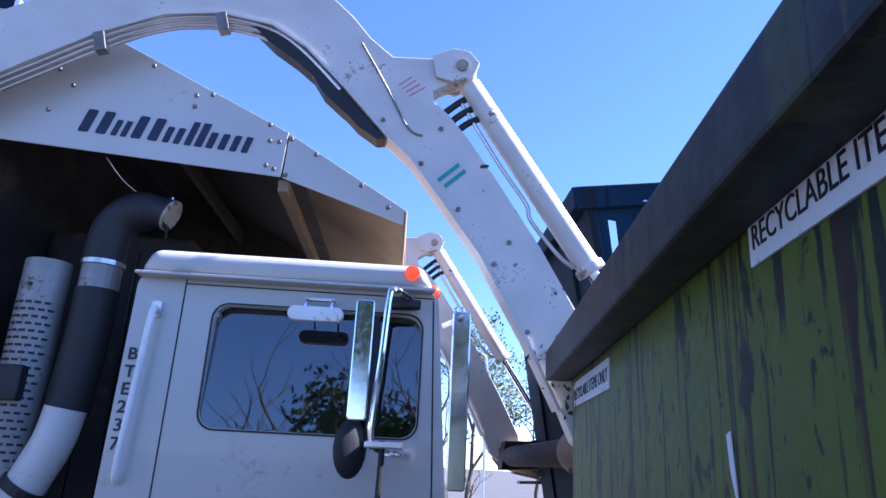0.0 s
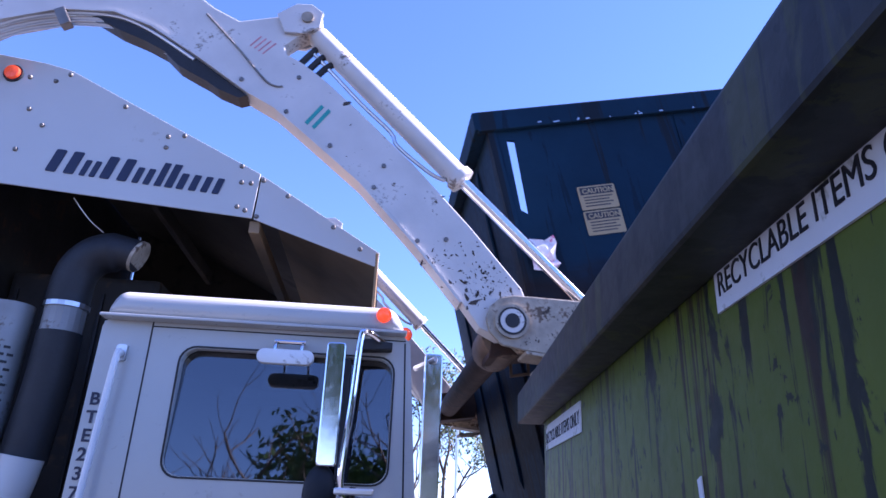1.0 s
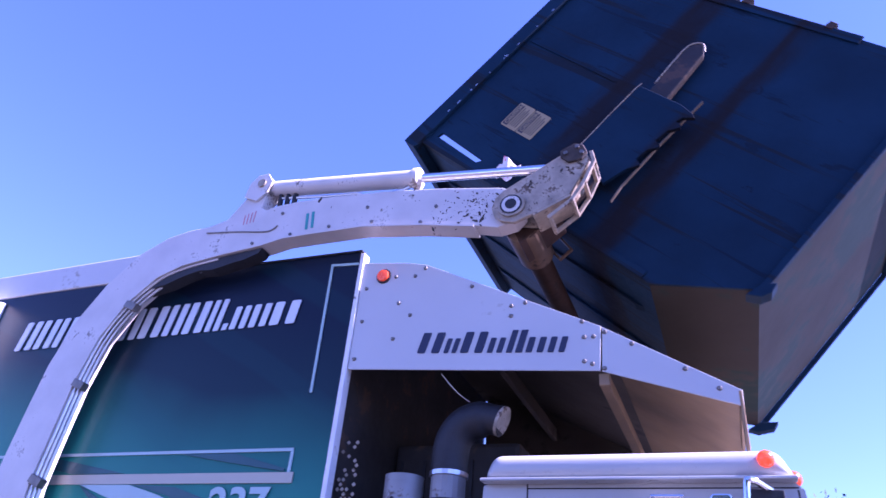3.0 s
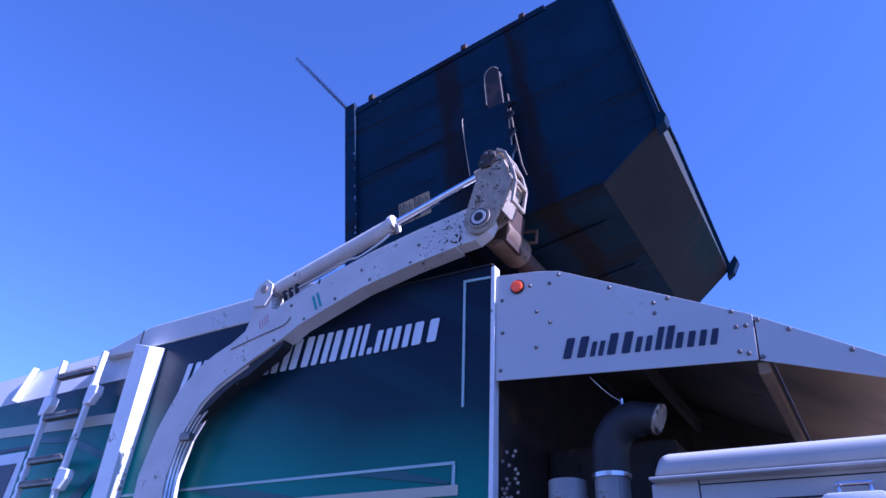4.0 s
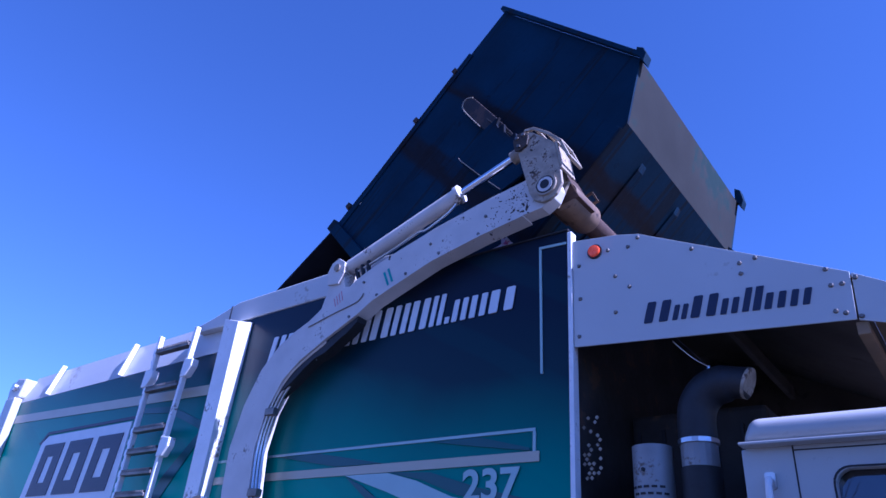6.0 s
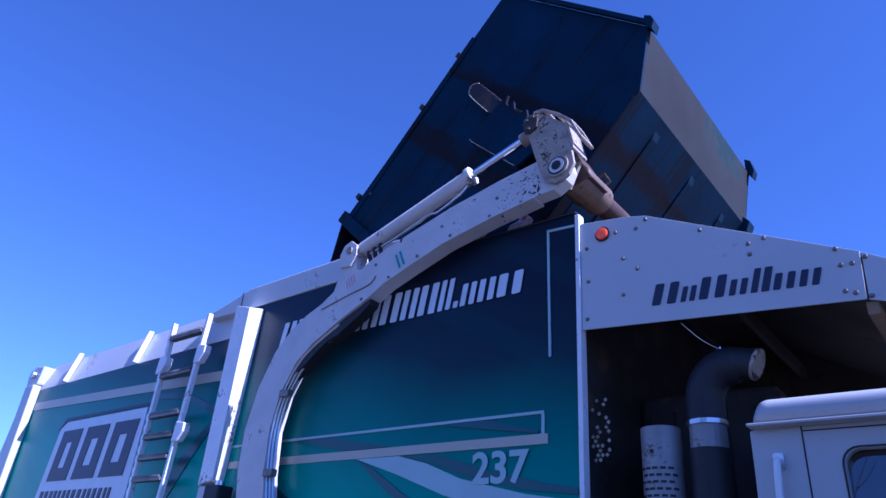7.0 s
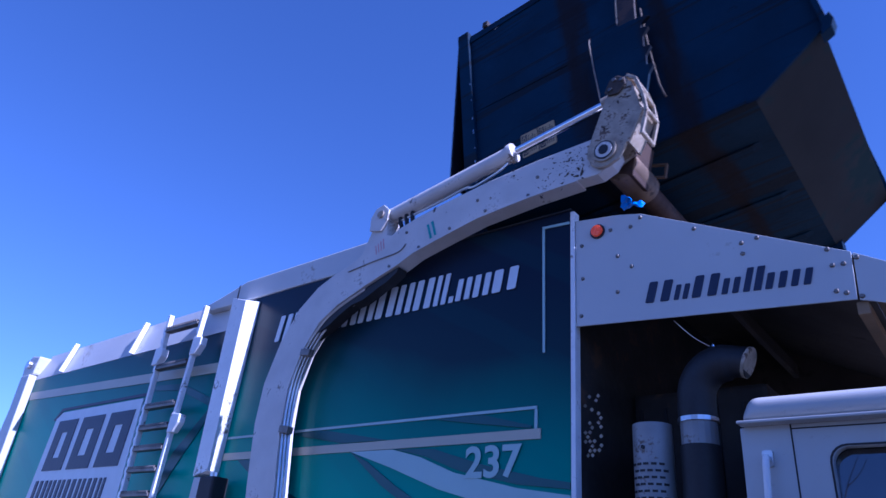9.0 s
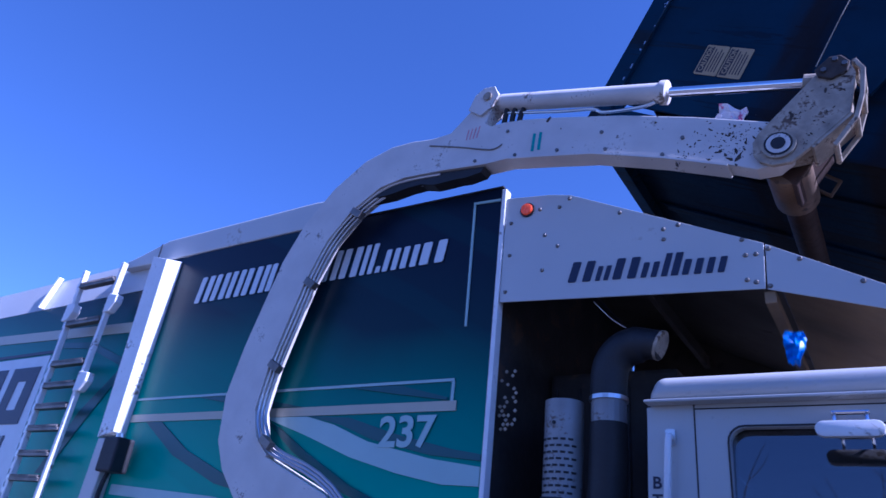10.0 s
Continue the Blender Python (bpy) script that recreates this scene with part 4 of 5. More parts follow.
    for x, z in ((0.11, -0.205), (0.26, -0.20), (0.375, -0.152), (0.47, -0.09), (0.52, -0.02)):
        part("lever_bar", rod((x, -0.075, z), (x, 0.075, z), 0.013, n=8), CHIPPED, fork)
    part("lever_web", prism([(0.28, -0.15), (0.36, -0.11), (0.35, -0.095), (0.27, -0.135)], -0.055, 0.055), CHIPPED, fork)
    part("lever_pad", prism([(0.375, 0.06), (0.40, 0.095), (0.485, 0.08), (0.515, 0.04), (0.50, -0.015), (0.45, -0.035), (0.385, 0.0)], *sorted((s * 0.083, s * 0.10)), 0.006), CHIP, fork, "dark greasy pad at the lever tip")
    for x, z in ((0.41, 0.055), (0.48, 0.045), (0.475, -0.005)):
        part("pad_bolt", rod((x, s * 0.098, z), (x, s * 0.112, z), 0.013, n=6), BOLT, fork)
    part("lever_edge", prism([(0.05, -0.127), (0.27, -0.167), (0.27, -0.181), (0.05, -0.141)], -0.085, 0.085, 0.003), CHIPPED, fork)
    chip(fork, [(0.05, -0.08, 0.06, 16), (0.22, -0.06, 0.08, 20), (0.36, 0.0, 0.08, 22), (0.16, 0.02, 0.05, 16)], s * 0.0825, 71 + s)
    part("hub_ring", rod((0, s * 0.08, 0), (0, s * 0.097, 0), 0.075, n=24), CHIPPED, fork, smooth=True)
    part("hub_groove", rod((0, s * 0.09, 0), (0, s * 0.0985, 0), 0.062, n=20), BLACKISH, fork)
    part("hub_pin", rod((0, s * 0.085, 0), (0, s * 0.104, 0), 0.032, n=20), BLACKISH, fork)
    part("hub_ring", rod((0, s * 0.09, 0), (0, s * 0.101, 0), 0.052, n=20, caps=True), ARMWHITE, fork)
    part("lever_pin", rod((LEVER, -0.095, 0), (LEVER, 0.095, 0), 0.03), BOLT, fork)
    blade = [turned(x, z, 14.0) for x, z in ((-0.06, -0.10), (0.3, -0.085), (1.2, -0.075), (1.60, -0.055), (1.67, -0.01), (1.665, 0.04), (1.60, 0.07), (1.2, 0.06), (0.3, 0.06), (-0.05, 0.06))]
    tine = part("tine", prism(blade, *sorted((-s * 0.245, -s * 0.295)), 0.008), DARKRUST, fork, "rusty fork tine")
    tip = [turned(x, z, 14.0) for x, z in ((1.28, 0.066), (1.58, 0.074), (1.655, 0.045), (1.67, -0.008), (1.62, -0.05))]
    part("scraped_edge", pipe(curve_points([(x, -s * 0.246, z) for x, z in tip], 3), 0.005, 6), CHIPPED, tine, "edge scraped bare")
    part("tine_root", prism([(-0.08, -0.12), (0.20, -0.10), (0.26, 0.10), (-0.05, 0.09)], *sorted((-s * 0.084, -s * 0.30)), 0.008), RUST, fork)
    if s < 0:
        part("torque_tube", rod((0.0, 0.10, -0.02), (0.0, W + 0.14, -0.02), 0.072, n=22), RUST, fork, "rusty torque tube between the forks", True)
        part("tube_collar", bevel(rod((0.0, 0.085, -0.02), (0.0, 0.42, -0.02), 0.105, n=22), 0.01), SCUFF, fork, "scuffed collar on the tube", smooth=True)
        part("stop_bracket", holed([(0.08, -0.15), (0.18, -0.14), (0.18, 0.03), (0.08, 0.03)], [(0.092, -0.138), (0.168, -0.128), (0.168, 0.018), (0.092, 0.018)], 0.41, 0.43), SCUFF, fork)
    return arm, barrel, piston, fork


ARMS = [(build_arm(-1), -0.12), (build_arm(1), W + 0.12)]

# ---- blue bin on the forks ----
# profile: truck-side rim is (0, 0), x away from the truck, z up
BIN_Y0, BIN_Y1 = 0.20, 2.36
YM = (BIN_Y0 + BIN_Y1) / 2
BASE = (1.2, -2.53)


def bx(pts):
    return [(x - BASE[0], z - BASE[1]) for x, z in pts]


def by(y):
    return y - YM


bin_ = tagged(new("blue_dumpster"), "dark blue steel front-load dumpster with rust and caution labels", "dumpster")
SIDE = [(0.05, -0.02), (2.03, -0.015), (2.02, -2.46), (0.376, -2.495), (0.09, -2.05)]
for y0, y1 in ((BIN_Y0, BIN_Y0 + 0.02), (BIN_Y1 - 0.02, BIN_Y1)):
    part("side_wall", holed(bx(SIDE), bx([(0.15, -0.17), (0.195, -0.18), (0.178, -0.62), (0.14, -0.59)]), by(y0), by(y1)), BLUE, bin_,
         "dark blue side wall with a torn slit beside its corner")
I0, I1 = by(BIN_Y0 + 0.02), by(BIN_Y1 - 0.02)
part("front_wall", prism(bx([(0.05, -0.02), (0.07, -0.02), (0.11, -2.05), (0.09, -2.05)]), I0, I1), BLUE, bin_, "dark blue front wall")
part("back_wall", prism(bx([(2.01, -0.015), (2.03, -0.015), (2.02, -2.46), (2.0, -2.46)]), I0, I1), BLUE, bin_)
part("floor_plate", prism(bx([(0.376, -2.495), (2.02, -2.46), (2.02, -2.44), (0.39, -2.475)]), I0, I1), BINBASE, bin_, "scuffed dark floor plate")
part("sloped_plate", prism(bx([(0.09, -2.05), (0.376, -2.495), (0.396, -2.485), (0.115, -2.045)]), I0, I1), BINBASE, bin_, "scuffed grey sloped plate")
# rim channel and bracing
for y0, y1 in ((BIN_Y0 - 0.035, BIN_Y0), (BIN_Y1, BIN_Y1 + 0.035)):
    part("rim", prism(bx([(0.0, -0.12), (2.05, -0.11), (2.05, 0.0), (0.0, 0.0)]), by(y0), by(y1), 0.006), BLUE, bin_)
part("rim", box(-0.02 - BASE[0], 0.05 - BASE[0], by(BIN_Y0 - 0.035), by(BIN_Y1 + 0.035), -0.11 - BASE[1], -0.001 - BASE[1], 0.006), BLUE, bin_)
part("rim", box(2.03 - BASE[0], 2.07 - BASE[0], by(BIN_Y0 - 0.035), by(BIN_Y1 + 0.035), -0.11 - BASE[1], -0.001 - BASE[1], 0.006), BLUE, bin_)
part("floor_lip", box(1.95 - BASE[0], 2.05 - BASE[0], by(BIN_Y0 - 0.03), by(BIN_Y1 + 0.03), -2.495 - BASE[1], -2.46 - BASE[1], 0.006), BLUE, bin_)
part("floor_lip", prism(bx([(0.33, -2.53), (2.045, -2.497), (2.045, -2.46), (0.36, -2.495)]), by(BIN_Y0 - 0.04), by(BIN_Y0), 0.004), BLUE, bin_)
part("floor_lip", prism(bx([(0.33, -2.53), (2.045, -2.497), (2.045, -2.46), (0.36, -2.495)]), by(BIN_Y1), by(BIN_Y1 + 0.04), 0.004), BLUE, bin_)
# bent ends of the floor lip, ribs on the truck-side wall
for y0, y1, d in ((BIN_Y0 - 0.04, BIN_Y0 + 0.05, 0.0), (BIN_Y1 - 0.05, BIN_Y1 + 0.04, 0.04)):
    part("lip_end", prism(bx([(0.30, -2.47), (0.33, -2.535), (0.38 + d, -2.56 - d), (0.44 + d, -2.55 - d), (0.40, -2.50)]), by(y0), by(y1), 0.006), BLUE, bin_)
for y in (0.62, 1.28, 1.94):
    part("wall_rib", prism(bx([(0.05, -0.14), (0.088, -1.96), (0.072, -1.90), (0.034, -0.22)]), by(y - 0.04), by(y + 0.04), 0.006), BLUE, bin_)
for x, w in ((0.07, 0.028), (1.96, 0.04)):
    part("corner_post", prism(bx([(x - 0.02, -0.10), (x + w, -0.10), (x + w + 0.04, -2.0), (x + 0.02, -2.0)]), by(BIN_Y0 - 0.012), by(BIN_Y0 - 0.001), 0.003), BLUE, bin_)
part("wall_crease", prism(bx([(1.14, -0.12), (1.152, -0.12), (1.125, -0.95), (1.113, -0.95)]), by(BIN_Y0 - 0.006), by(BIN_Y0 - 0.001)), BLUE, bin_)
# fork sleeve with a rough lower edge, worn pocket mouth
for a, b in ((BIN_Y0, -1), (BIN_Y1, 1)):
    y0, y1 = sorted((by(a + 0.10 * b), by(a + 0.125 * b)))
    edge = [(1.08, -1.19), (0.50, -1.19), (0.40, -1.49)]
    for x in (0.60, 0.76, 0.93):
        edge += [(x - 0.05, -1.50 - 0.06 * x), (x + 0.004, -1.53 - 0.08 * x), (x + 0.02, -1.53 - 0.07 * x), (x + 0.03, -1.50 - 0.06 * x)]
    edge += [(1.0, -1.57), (1.03, -1.63), (1.05, -1.60), (1.075, -1.50)]
    part("sleeve", prism(bx(edge), y0, y1, 0.003), BLUE, bin_, "dark blue fork sleeve with a torn edge")
    yy0, yy1 = sorted((by(a + 0.101 * b), by(a)))
    part("sleeve_top", prism(bx([(0.50, -1.19), (1.08, -1.19), (1.08, -1.175), (0.50, -1.175)]), yy0, yy1), BLUE, bin_)
for x, z in ((2.03, -0.28), (2.025, -1.25), (2.022, -1.8)):
    part("tab", prism(bx([(x - 0.005, z - 0.02), (x + 0.045, z - 0.03), (x + 0.05, z + 0.02), (x - 0.005, z + 0.03)]), by(BIN_Y0 - 0.02), by(BIN_Y0 + 0.06), 0.004), RUST, bin_)
# Pale lips: worn edges, lightened where the sleeve catches the sun.
part("sleeve_lip", pipe([(x - BASE[0], by(BIN_Y0 - 0.127), z - BASE[1]) for x, z in ((0.52, -1.19), (0.8, -1.186), (1.06, -1.188), (1.10, -1.195))], 0.0032, 6), CHIPPED, bin_, "worn lip along the fork sleeve, pale for the sun on its edge")
part("sleeve_lip", prism(bx([(0.34, -1.595), (0.45, -1.578), (0.8, -1.57), (1.17, -1.578), (1.17, -1.572), (0.8, -1.563), (0.45, -1.57), (0.34, -1.587)]), by(BIN_Y0 - 0.10), by(BIN_Y0 - 0.08)), LIP, bin_)
part("corner_tab", prism(bx([(0.09, -2.05), (0.12, -2.10), (0.04, -2.09), (0.005, -2.0), (0.085, -1.95)]), by(BIN_Y1 - 0.10), by(BIN_Y1 + 0.03), 0.006), BLUE, bin_)
# nicks along the rim
rnd = random.Random(17)
for k in range(14):
    x, z = rnd.uniform(0.25, 1.5), -0.095 - rnd.uniform(0, 0.02)
    w = rnd.choice((0.006, 0.010, 0.022))
    part("nick", prism(bx([(x, z), (x + w, z + 0.002), (x + w * 0.7, z + 0.009), (x - 0.003, z + 0.006)]), by(BIN_Y0 - 0.0365), by(BIN_Y0 - 0.034)), STEEL, bin_)
part("white_patch", prism(bx([(1.94, -0.36), (1.985, -0.345), (1.99, -0.39), (1.95, -0.40)]), by(BIN_Y0 - 0.004), by(BIN_Y0)), LABEL, bin_)
# caution labels
for k in range(2):
    z1 = -0.50 - 0.145 * k
    x0 = 0.467
    lab = part("caution_label", prism(bx(rounded(x0, x0 + 0.21, z1 - 0.137, z1, 0.008, 2)), by(BIN_Y0 - 0.004), by(BIN_Y0)), YELLOWED, bin_, "yellowed caution label")
    part("label_band", prism(bx([(x0 + 0.012, z1 - 0.05), (x0 + 0.198, z1 - 0.05), (x0 + 0.198, z1 - 0.008), (x0 + 0.012, z1 - 0.008)]), by(BIN_Y0 - 0.0055), by(BIN_Y0 - 0.004)), INK, lab)
    letters("CAUTION", 0.028, YELLOWED, lab, on_side(x0 + 0.022 - BASE[0], by(BIN_Y0 - 0.0065), z1 - 0.043 - BASE[1], 1.02), "caution_text", 0.0005, 0.001)
    for j in range(4):
        part("text_bar", prism(bx([(x0 + 0.025, z1 - 0.068 - 0.017 * j), (x0 + 0.185 - 0.02 * (j % 2), z1 - 0.068 - 0.017 * j), (x0 + 0.185 - 0.02 * (j % 2), z1 - 0.062 - 0.017 * j), (x0 + 0.025, z1 - 0.062 - 0.017 * j)]),
                                by(BIN_Y0 - 0.0055), by(BIN_Y0 - 0.004)), INK, lab)
# scraps caught on the bin
bm = bmesh.new()
bmesh.ops.create_grid(bm, x_segments=5, y_segments=6, size=0.5, matrix=Matrix.Translation((0.185 - BASE[0], by(BIN_Y0 - 0.06), -0.865 - BASE[1])) @ Matrix.Rotation(radians(80), 4, "X") @ Matrix.Diagonal((0.14, 0.18, 1, 1)))
random.seed(11)
for v in bm.verts:
    v.co += Vector((random.uniform(-0.012, 0.012), random.uniform(-0.025, 0.025), random.uniform(-0.012, 0.012)))
bmesh.ops.solidify(bm, geom=bm.faces[:], thickness=0.003)
part("paper_scrap", bm, PAPER, bin_, "crumpled pink and white paper caught on the rim")
# lids: two plastic leaves hinged on the far rim, each with ribs
LIDS = []
for k, (y0, y1) in enumerate(((BIN_Y0 + 0.02, YM - 0.055), (YM + 0.055, BIN_Y1 - 0.02))):
    lid = part("lid", box(-1.48, 0.07, by(y0), by(y1), 0.012, 0.03, 0.006), LID, bin_, "ribbed black plastic lid")
    for j in range(3):
        y = y0 + (y1 - y0) * (j + 0.5) / 3
        part("rib", box(-1.44, 0.03, by(y) - 0.035, by(y) + 0.035, 0.0305, 0.036, 0.003), LID, lid)
    for y in (y0 + 0.15, y1 - 0.15):
        part("hinge", box(-0.04, 0.10, by(y) - 0.03, by(y) + 0.03, -0.02, 0.012, 0.004), BLUE, lid)
    LIDS.append(lid)

# ---- green bin beside the camera ----
A, B = Vector((2.50, -2.42, 0)), Vector((2.71, -0.26, 0))
LEN = (B - A).length
green = tagged(new("green_dumpster"), "weathered green steel dumpster streaked with rust and dirt", "dumpster")
ang = math.degrees(math.atan2(B.y - A.y, B.x - A.x))
# its own space: x along the wall towards the truck, y to the wall's outside (towards the camera), z up
green.matrix_world = pose(A.x, A.y, 0, 0, 0, ang)
TOP = 2.32
GX0 = -1.2
part("wall", box(GX0, LEN, -0.02, 0.0, 0.15, TOP - 0.09, 0.004), GREEN, green, "green wall with dark runs and rust")
part("end_wall", box(LEN - 0.02, LEN, -1.75, -0.022, 0.15, TOP - 0.09), GREEN, green)
part("end_wall", box(GX0, GX0 + 0.02, -1.75, -0.022, 0.15, TOP - 0.09), GREEN, green)
part("wall", box(GX0, LEN, -1.77, -1.752, 0.15, TOP - 0.09), GREEN, green)
part("floor_plate", box(GX0 + 0.02, LEN - 0.02, -1.75, -0.022, 0.15, 0.19), RUST, green)
part("rim", prism([(GX0 - 0.06, TOP - 0.12), (LEN + 0.06, TOP - 0.12), (LEN + 0.06, TOP), (GX0 - 0.06, TOP)], 0.0, 0.10, 0.008), DARKRIM, green, "grimy dark rim channel")
part("rim", prism([(GX0 - 0.06, TOP - 0.12), (LEN + 0.06, TOP - 0.12), (LEN + 0.06, TOP), (GX0 - 0.06, TOP)], -1.85, -1.77, 0.008), DARKRIM, green)
part("rim", box(LEN, LEN + 0.06, -1.77, 0.0, TOP - 0.12, TOP - 0.002, 0.006), DARKRIM, green)
part("skid", box(GX0 + 0.1, LEN - 0.1, -0.25, -0.10, 0.0, 0.15, 0.01), RUST, green)
part("skid", box(GX0 + 0.1, LEN - 0.1, -1.65, -1.50, 0.0, 0.15, 0.01), RUST, green)
gl = bmesh.new()
box(GX0, LEN, -1.75, 0.05, TOP + 0.005, TOP + 0.03, 0.006, gl)
part("lid", gl, LID, green, "closed black plastic lid")


def wall_label(x0, x1, z0, z1):
    lab = part("label_plate", prism([(x0, z0), (x1, z0 + 0.004), (x1, z1 + 0.004), (x0, z1)], 0.001, 0.005), LABEL, green, "white label reading recyclable items only")
    # seen from outside the line runs towards -x
    m = Matrix.Translation((x1 - 0.012, 0.0062, z0 + 0.026)) @ Matrix.Rotation(radians(180), 4, "Z") @ Matrix.Rotation(radians(90), 4, "X")
    ob = letters("RECYCLABLE ITEMS ONLY", z1 - z0 - 0.048, INK, lab, m, "label_text", 0.0006, 0.0)
    wide = max(v.co.x for v in ob.data.vertices) - min(v.co.x for v in ob.data.vertices)
    k = (x1 - x0 - 0.03) / wide
    ob.data.transform(Matrix.Translation((x1 - 0.012, 0, 0)) @ Matrix.Diagonal((k, 1, 1, 1)) @ Matrix.Translation((-(x1 - 0.012), 0, 0)))


wall_label(-0.195, 0.357, 2.137, 2.222)
wall_label(1.41, 2.09, 2.084, 2.174)
part("scratch", prism([(0.495, 1.92), (0.512, 1.915), (0.505, 1.86), (0.482, 1.80), (0.488, 1.86)], 0.001, 0.003), LABEL, green, "pale scraped patch")

# ---- distance: trees, street lamp, low brick building ----
def tree(x, y, h, seed, leaves=0, leaf=LEAF, spread=0.5, label="bare tree with fine dark branches"):
    rnd = random.Random(seed)
    t = tagged(new("tree"), label, "tree")
    t.location = (x, y, 0)
    bm = bmesh.new()
    tips = []

    def grow(p, way, length, r, depth):
        pts, w = [p], way.copy()
        for i in range(4):
            w = (w + Vector((rnd.uniform(-0.2, 0.2), rnd.uniform(-0.2, 0.2), rnd.uniform(-0.02, 0.16)))).normalized()
            pts.append(pts[-1] + w * length / 4)
        pipe(pts, [r * (1 - 0.12 * i) for i in range(5)], 6 if depth < 2 else 4, bm)
        tips.append(pts[-1])
        if depth >= 4:
            return
        for i in range(3 if depth < 3 else 2):
            side = Vector((rnd.uniform(-1, 1), rnd.uniform(-1, 1), rnd.uniform(-0.1, 0.7))).normalized()
            grow(pts[rnd.choice((2, 3, 4))], (w * 0.6 + side * (spread + 0.4)).normalized(), length * rnd.uniform(0.6, 0.8), r * 0.55, depth + 1)

    grow(Vector((0, 0, 0)), Vector((0, 0, 1)), h * 0.36, h * 0.013, 0)
    part("trunk", bm, BARK, t)
    if leaves:
        lv = bmesh.new()
        for i in range(leaves):
            c = rnd.choice(tips) + Vector((rnd.gauss(0, 0.3), rnd.gauss(0, 0.3), rnd.gauss(0, 0.25)))
            a = Vector((rnd.gauss(0, 1), rnd.gauss(0, 1), rnd.gauss(0, 1))).normalized() * rnd.uniform(0.07, 0.16)
            b = a.orthogonal().normalized() * 0.06
            lv.faces.new([lv.verts.new(c + v) for v in (a, b, -a, -b)])
        part("crown", lv, leaf, t)
    return t


tree(3.6, 26, 9, 3, 0)
tree(5.2, 30, 10, 5, 2600, PINE, label="thin dark green tree with open crown")
tree(1.4, 34, 8, 8, 0)
tree(9.0, 33, 9, 9, 1500, LEAF, label="green tree beyond the yard")
# behind the camera, mirrored in the cab window
tree(-0.6, -9.0, 7.5, 21, 0, spread=0.9)
tree(3.2, -9.5, 8.0, 27, 0, spread=0.9)
tree(2.3, -13.0, 7.6, 31, 6000, LEAF, label="leafy green tree at the edge of the yard")
tree(-6.0, -15.0, 9.0, 35, 0)
lampost = tagged(new("street_lamp"), "grey street lamp on a tall pole", "street lamp")
lampost.location = (5.6, 27, 0)
part("pole", pipe(curve_points([(0, 0, 0), (0, 0, 4), (0, 0, 6.2), (-0.25, 0, 6.7), (-0.8, 0, 6.85)], 5), 0.06, 8), STEEL, lampost)
part("lamp_head", box(-1.25, -0.75, -0.12, 0.12, 6.78, 6.9, 0.03), STEEL, lampost)
for k, (x, y, h) in enumerate(((2.4, 20, 3.4), (3.4, 22, 3.8), (4.6, 24, 3.6), (0.9, 23, 3.5))):
    tree(x, y, h, 50 + k, 0, spread=0.9, label="low bare brown shrub with dense twigs")

# blue bag that falls from the bin
bm = bmesh.new()
bmesh.ops.create_grid(bm, x_segments=14, y_segments=9, size=0.5, matrix=Matrix.Diagonal((0.13, 0.075, 1, 1)))
for v in bm.verts:
    x, y = v.co.x / 0.065, v.co.y / 0.0375
    ripple = noise.noise(Vector((3.1 * x, 2.3 * y, 0.4)))
    v.co.x += 0.012 * noise.noise(Vector((2.0 * y, 5.0, x)))
    v.co.y *= 1.0 - 0.45 * x * x * (0.6 + 0.4 * noise.noise(Vector((x, 1.7, 0))))
    v.co.z = 0.022 * ripple + 0.03 * math.sin(2.2 * x) * y
bmesh.ops.solidify(bm, geom=bm.faces[:], thickness=0.002)
bag = tagged(part("plastic_bag", bm, BLUEBAG, smooth=True), "crumpled bright blue plastic bag falling from the dumpster", "plastic bag")

# ---- movement ----
ARM_T = [(0.0, 16.7), (0.5, 22.6), (1.0, 30.0), (1.5, 39.2), (2.0, 48.1), (2.2, 51.5), (2.5, 57.2), (2.7, 62.0), (3.0, 69.4), (3.2, 74.7), (3.6, 83.5), (4.0, 88.0), (4.3, 88.8), (4.5, 89.2),
         (5.0, 88.9), (5.7, 89.0), (6.8, 88.9), (7.0, 88.4), (7.25, 85.0), (7.5, 82.1), (7.75, 85.5), (8.0, 88.4), (8.4, 89.0), (8.6, 89.0), (9.0, 82.2), (9.3, 73.2), (9.5, 68.0), (9.7, 63.2), (10.0, 58.1)]
LEVER_T = [(0.0, 0.6), (0.5, 1.6), (1.0, 4.2), (1.5, 8.6), (2.0, 15.8), (2.5, 23.6), (3.0, 35.0), (3.2, 40.5), (3.7, 66.0), (4.3, 92.0), (4.5, 99.6), (5.0, 110.3), (5.7, 110.3), (6.8, 111.6), (7.0, 112.0),
           (7.5, 103.5), (8.0, 100.3), (8.4, 88.5), (8.6, 82.5), (9.0, 74.5), (9.5, 58.6), (9.7, 54.0), (10.0, 48.9)]
BIN_T = [(0.0, 7.5), (0.5, 8.5), (1.0, 12.1), (1.5, 18.9), (2.0, 27.5), (2.5, 35.8), (3.0, 46.6), (3.2, 53.2), (3.7, 82.0), (4.3, 113.5), (4.5, 120.2), (5.0, 132.2), (5.7, 132.8), (6.8, 136.9), (7.0, 137.1),
         (7.5, 128.0), (8.0, 127.0), (8.4, 112.0), (8.6, 105.5), (9.0, 97.6), (9.5, 75.6), (9.7, 67.6), (10.0, 61.3)]
# play of the bin on the forks, along and across its rim
PLAY_X = [(0.0, -0.029), (1.5, -0.031), (2.0, -0.005), (2.5, -0.022), (3.0, 0.0), (4.5, -0.008), (5.0, 0.028), (5.7, 0.028), (6.8, 0.01), (7.5, 0.001), (8.5, 0.008), (9.0, -0.015), (9.5, 0.02), (10.0, -0.01)]
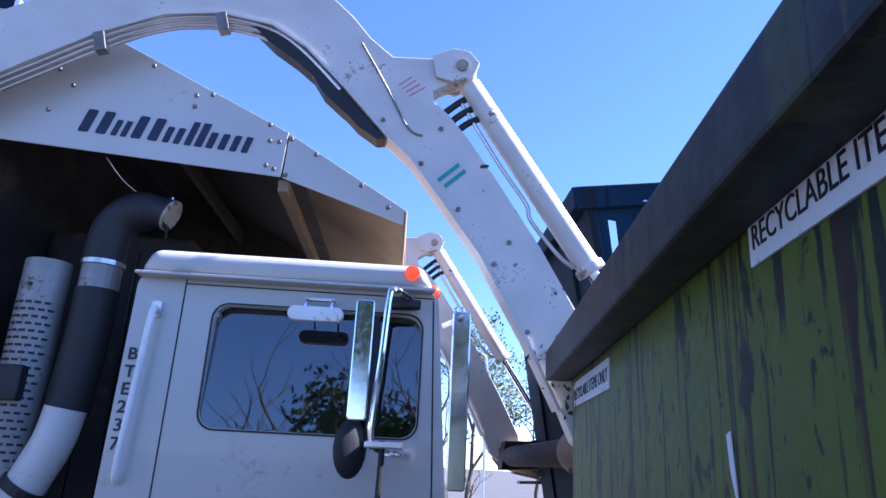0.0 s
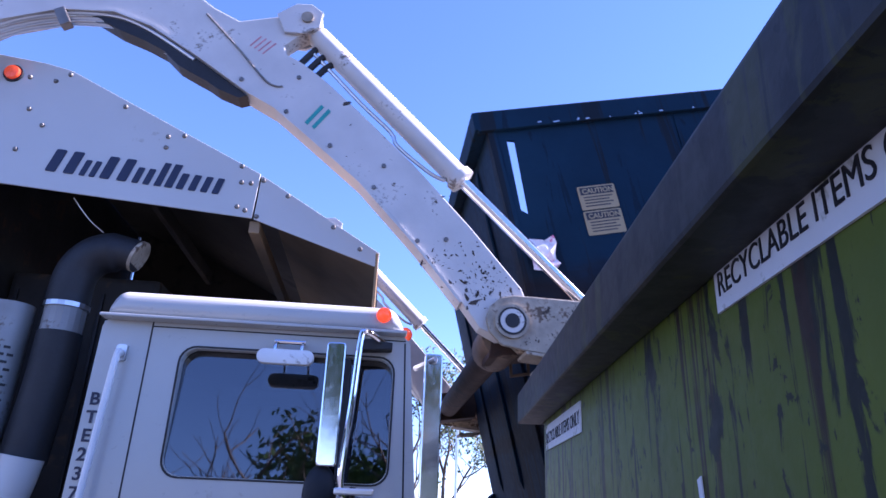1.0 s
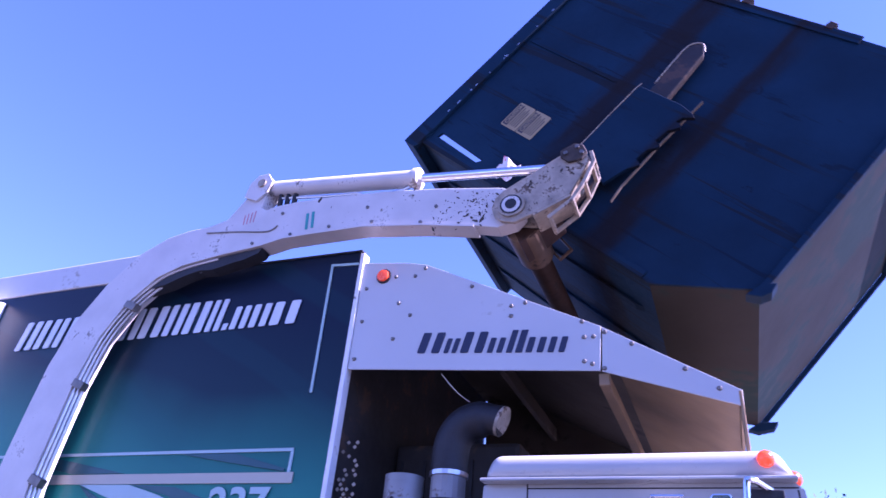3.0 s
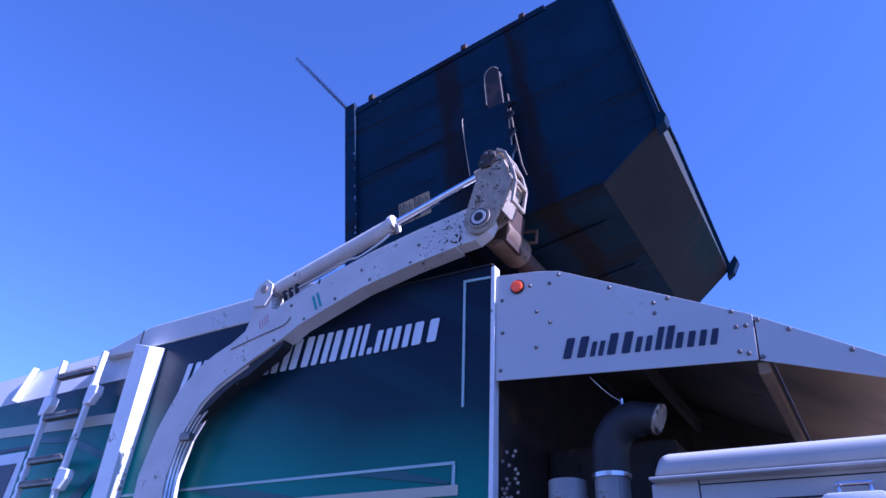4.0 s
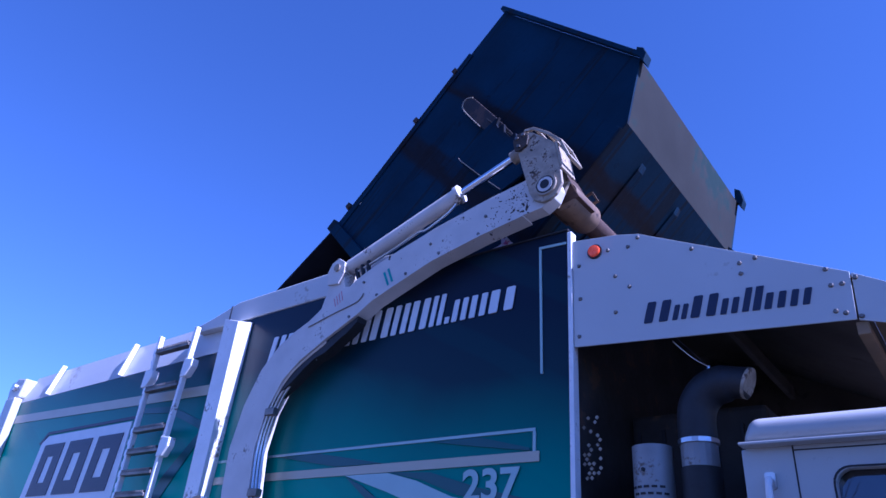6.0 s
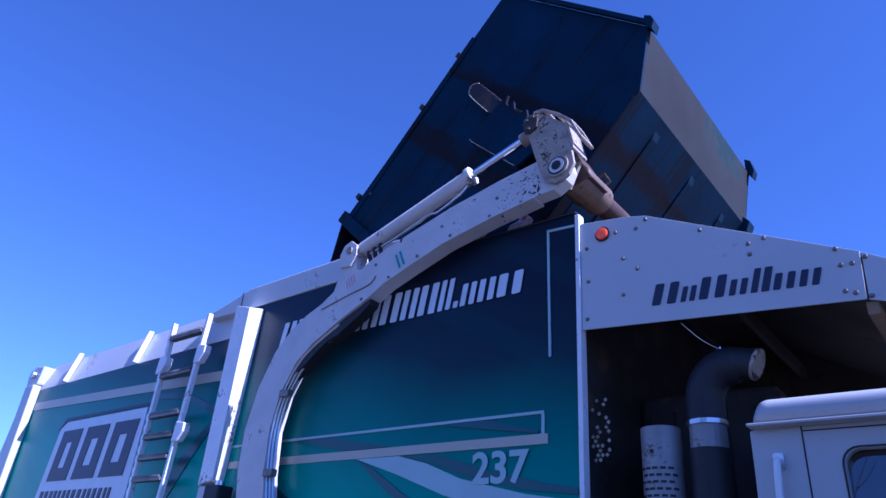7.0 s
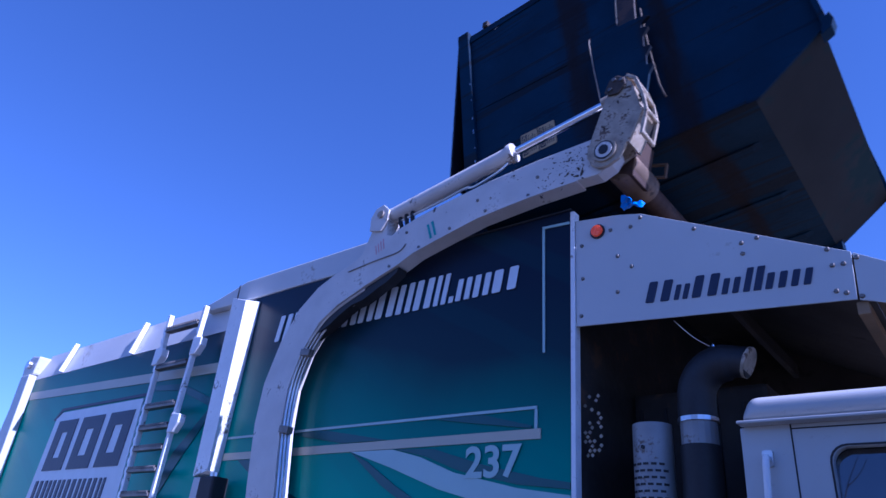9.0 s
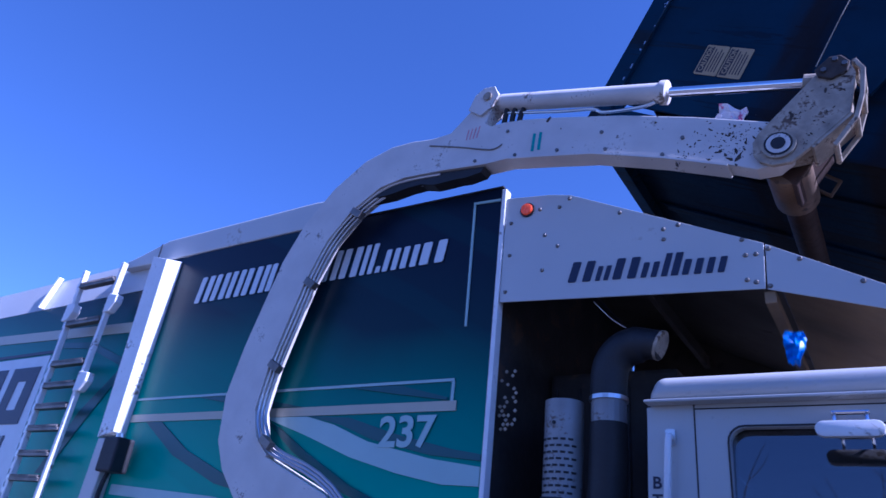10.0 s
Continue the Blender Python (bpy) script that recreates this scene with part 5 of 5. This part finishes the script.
PLAY_Z = [(0.0, 0.042), (1.0, 0.042), (1.5, -0.011), (2.0, -0.02), (2.5, -0.015), (3.0, -0.04), (4.5, -0.028), (5.0, -0.057), (5.7, -0.057), (6.8, -0.005), (7.0, 0.03), (7.5, 0.05), (8.0, 0.049), (8.5, 0.01), (9.0, 0.05),
          (9.5, 0.03), (10.0, -0.006)]
LID_T = [(0.0, 172.0), (2.0, 176.0), (2.4, 184.0), (2.7, 185.0), (3.2, 182.0), (3.7, 168.0), (4.3, 130.0), (4.5, 115.0), (4.75, 106.0), (5.0, 95.0), (5.5, 103.0), (6.0, 98.0), (6.5, 78.0), (6.8, 62.0), (7.0, 58.0), (7.25, 80.0), (7.5, 102.0), (8.0, 121.0), (8.25, 92.0), (8.5, 63.0), (8.75, 30.0), (9.0, 6.0),
         (9.3, 0.0), (10.0, 0.0)]
HUB_IN_BIN = (-0.105, -1.306)


def at(rows, t):
    """A smooth value between the rows."""
    ts = [r[0] for r in rows]
    i = max(k for k in range(len(ts)) if ts[k] <= t + 1e-6)
    if i >= len(rows) - 1:
        return rows[-1][1]

    def grade(k):
        if k <= 0 or k >= len(rows) - 1:
            return 0.0 if k > 0 else (rows[1][1] - rows[0][1]) / (ts[1] - ts[0])
        a, b = (rows[k][1] - rows[k - 1][1]) / (ts[k] - ts[k - 1]), (rows[k + 1][1] - rows[k][1]) / (ts[k + 1] - ts[k])
        return 0.0 if a * b <= 0 else 2 * a * b / (a + b)

    h = ts[i + 1] - ts[i]
    u = (t - ts[i]) / h
    return ((2 * u ** 3 - 3 * u * u + 1) * rows[i][1] + (u ** 3 - 2 * u * u + u) * h * grade(i)
            + (3 * u * u - 2 * u ** 3) * rows[i + 1][1] + (u ** 3 - u * u) * h * grade(i + 1))


def motions():
    times = [round(0.1 * k, 1) for k in range(101)]
    arm_rows = {t: at(ARM_T, t) for t in times}
    for (arm, barrel, piston, fork), y in ARMS:
        walk(arm, [(t, pose(PIVOT[0], y, PIVOT[1], 0, -arm_rows[t], 0)) for t in times])
        rows_b, rows_p, rows_f = [], [], []
        for t in times:
            rel = at(LEVER_T, t) - arm_rows[t]
            cx, cz = turned(LEVER, 0, rel)
            cx += HUB_R
            cz -= 0.016
            aim = math.degrees(math.atan2(cz - PIN[1], cx - PIN[0]))
            rows_b.append((t, pose(PIN[0], 0, PIN[1], 0, -aim, 0)))
            rows_p.append((t, pose(cx, 0, cz, 0, -aim, 0)))
            rows_f.append((t, pose(HUB_R, 0, -0.016, 0, -rel, 0)))
        walk(barrel, rows_b)
        walk(piston, rows_p)
        walk(fork, rows_f)
    rows = []
    for t in times:
        a, th = arm_rows[t], at(BIN_T, t)
        hx, hz = turned(HUB_R, 0, a - 0.3)
        ox, oz = turned(BASE[0] - HUB_IN_BIN[0] - at(PLAY_X, t), BASE[1] - HUB_IN_BIN[1] - at(PLAY_Z, t), th)
        rows.append((t, pose(PIVOT[0] + hx + ox, YM, PIVOT[1] + hz + oz, 0, -th, 0)))
    walk(bin_, rows)
    for k, lid in enumerate(LIDS):
        walk(lid, [(t, pose(2.04 - BASE[0], 0, 0.006 - BASE[1], 0, at(LID_T, t), 0)) for t in times])
    walk(bag, [(0.0, pose(-0.9, 1.0, 3.0)), (4.0, pose(-0.9, 1.0, 3.0, 10, 20, 0)), (4.6, pose(-0.7, 0.5, 4.2, 20, 30, 0)), (4.9, pose(-0.44, 0.0, 4.64, 0, -40, 0)),
               (5.2, pose(-0.15, -0.02, 4.50, 10, -50, 20)), (5.5, pose(0.13, -0.04, 4.33, 20, -60, 30)), (5.7, pose(0.16, -0.02, 4.26, 30, -50, 60)), (5.95, pose(-0.05, 0.5, 4.1, 60, -10, 90)),
               (6.4, pose(-0.6, 1.0, 3.2, 60, 0, 100)), (8.4, pose(-0.6, 1.0, 3.2, 60, 0, 100)), (8.8, pose(0.15, 0.4, 4.05, 40, 0, 60)), (9.0, pose(0.386, 0.0, 3.90, 10, 10, 20)),
               (9.3, pose(0.47, -0.06, 3.80, 10, 20, 0)), (9.5, pose(0.63, -0.09, 3.65, 20, 30, -20)), (9.7, pose(1.19, -0.14, 3.29, 30, 60, -40)), (9.85, pose(1.36, -0.17, 3.04, 40, 80, -50)),
               (10.0, pose(1.50, -0.2, 2.74, 40, 110, -60))])


motions()
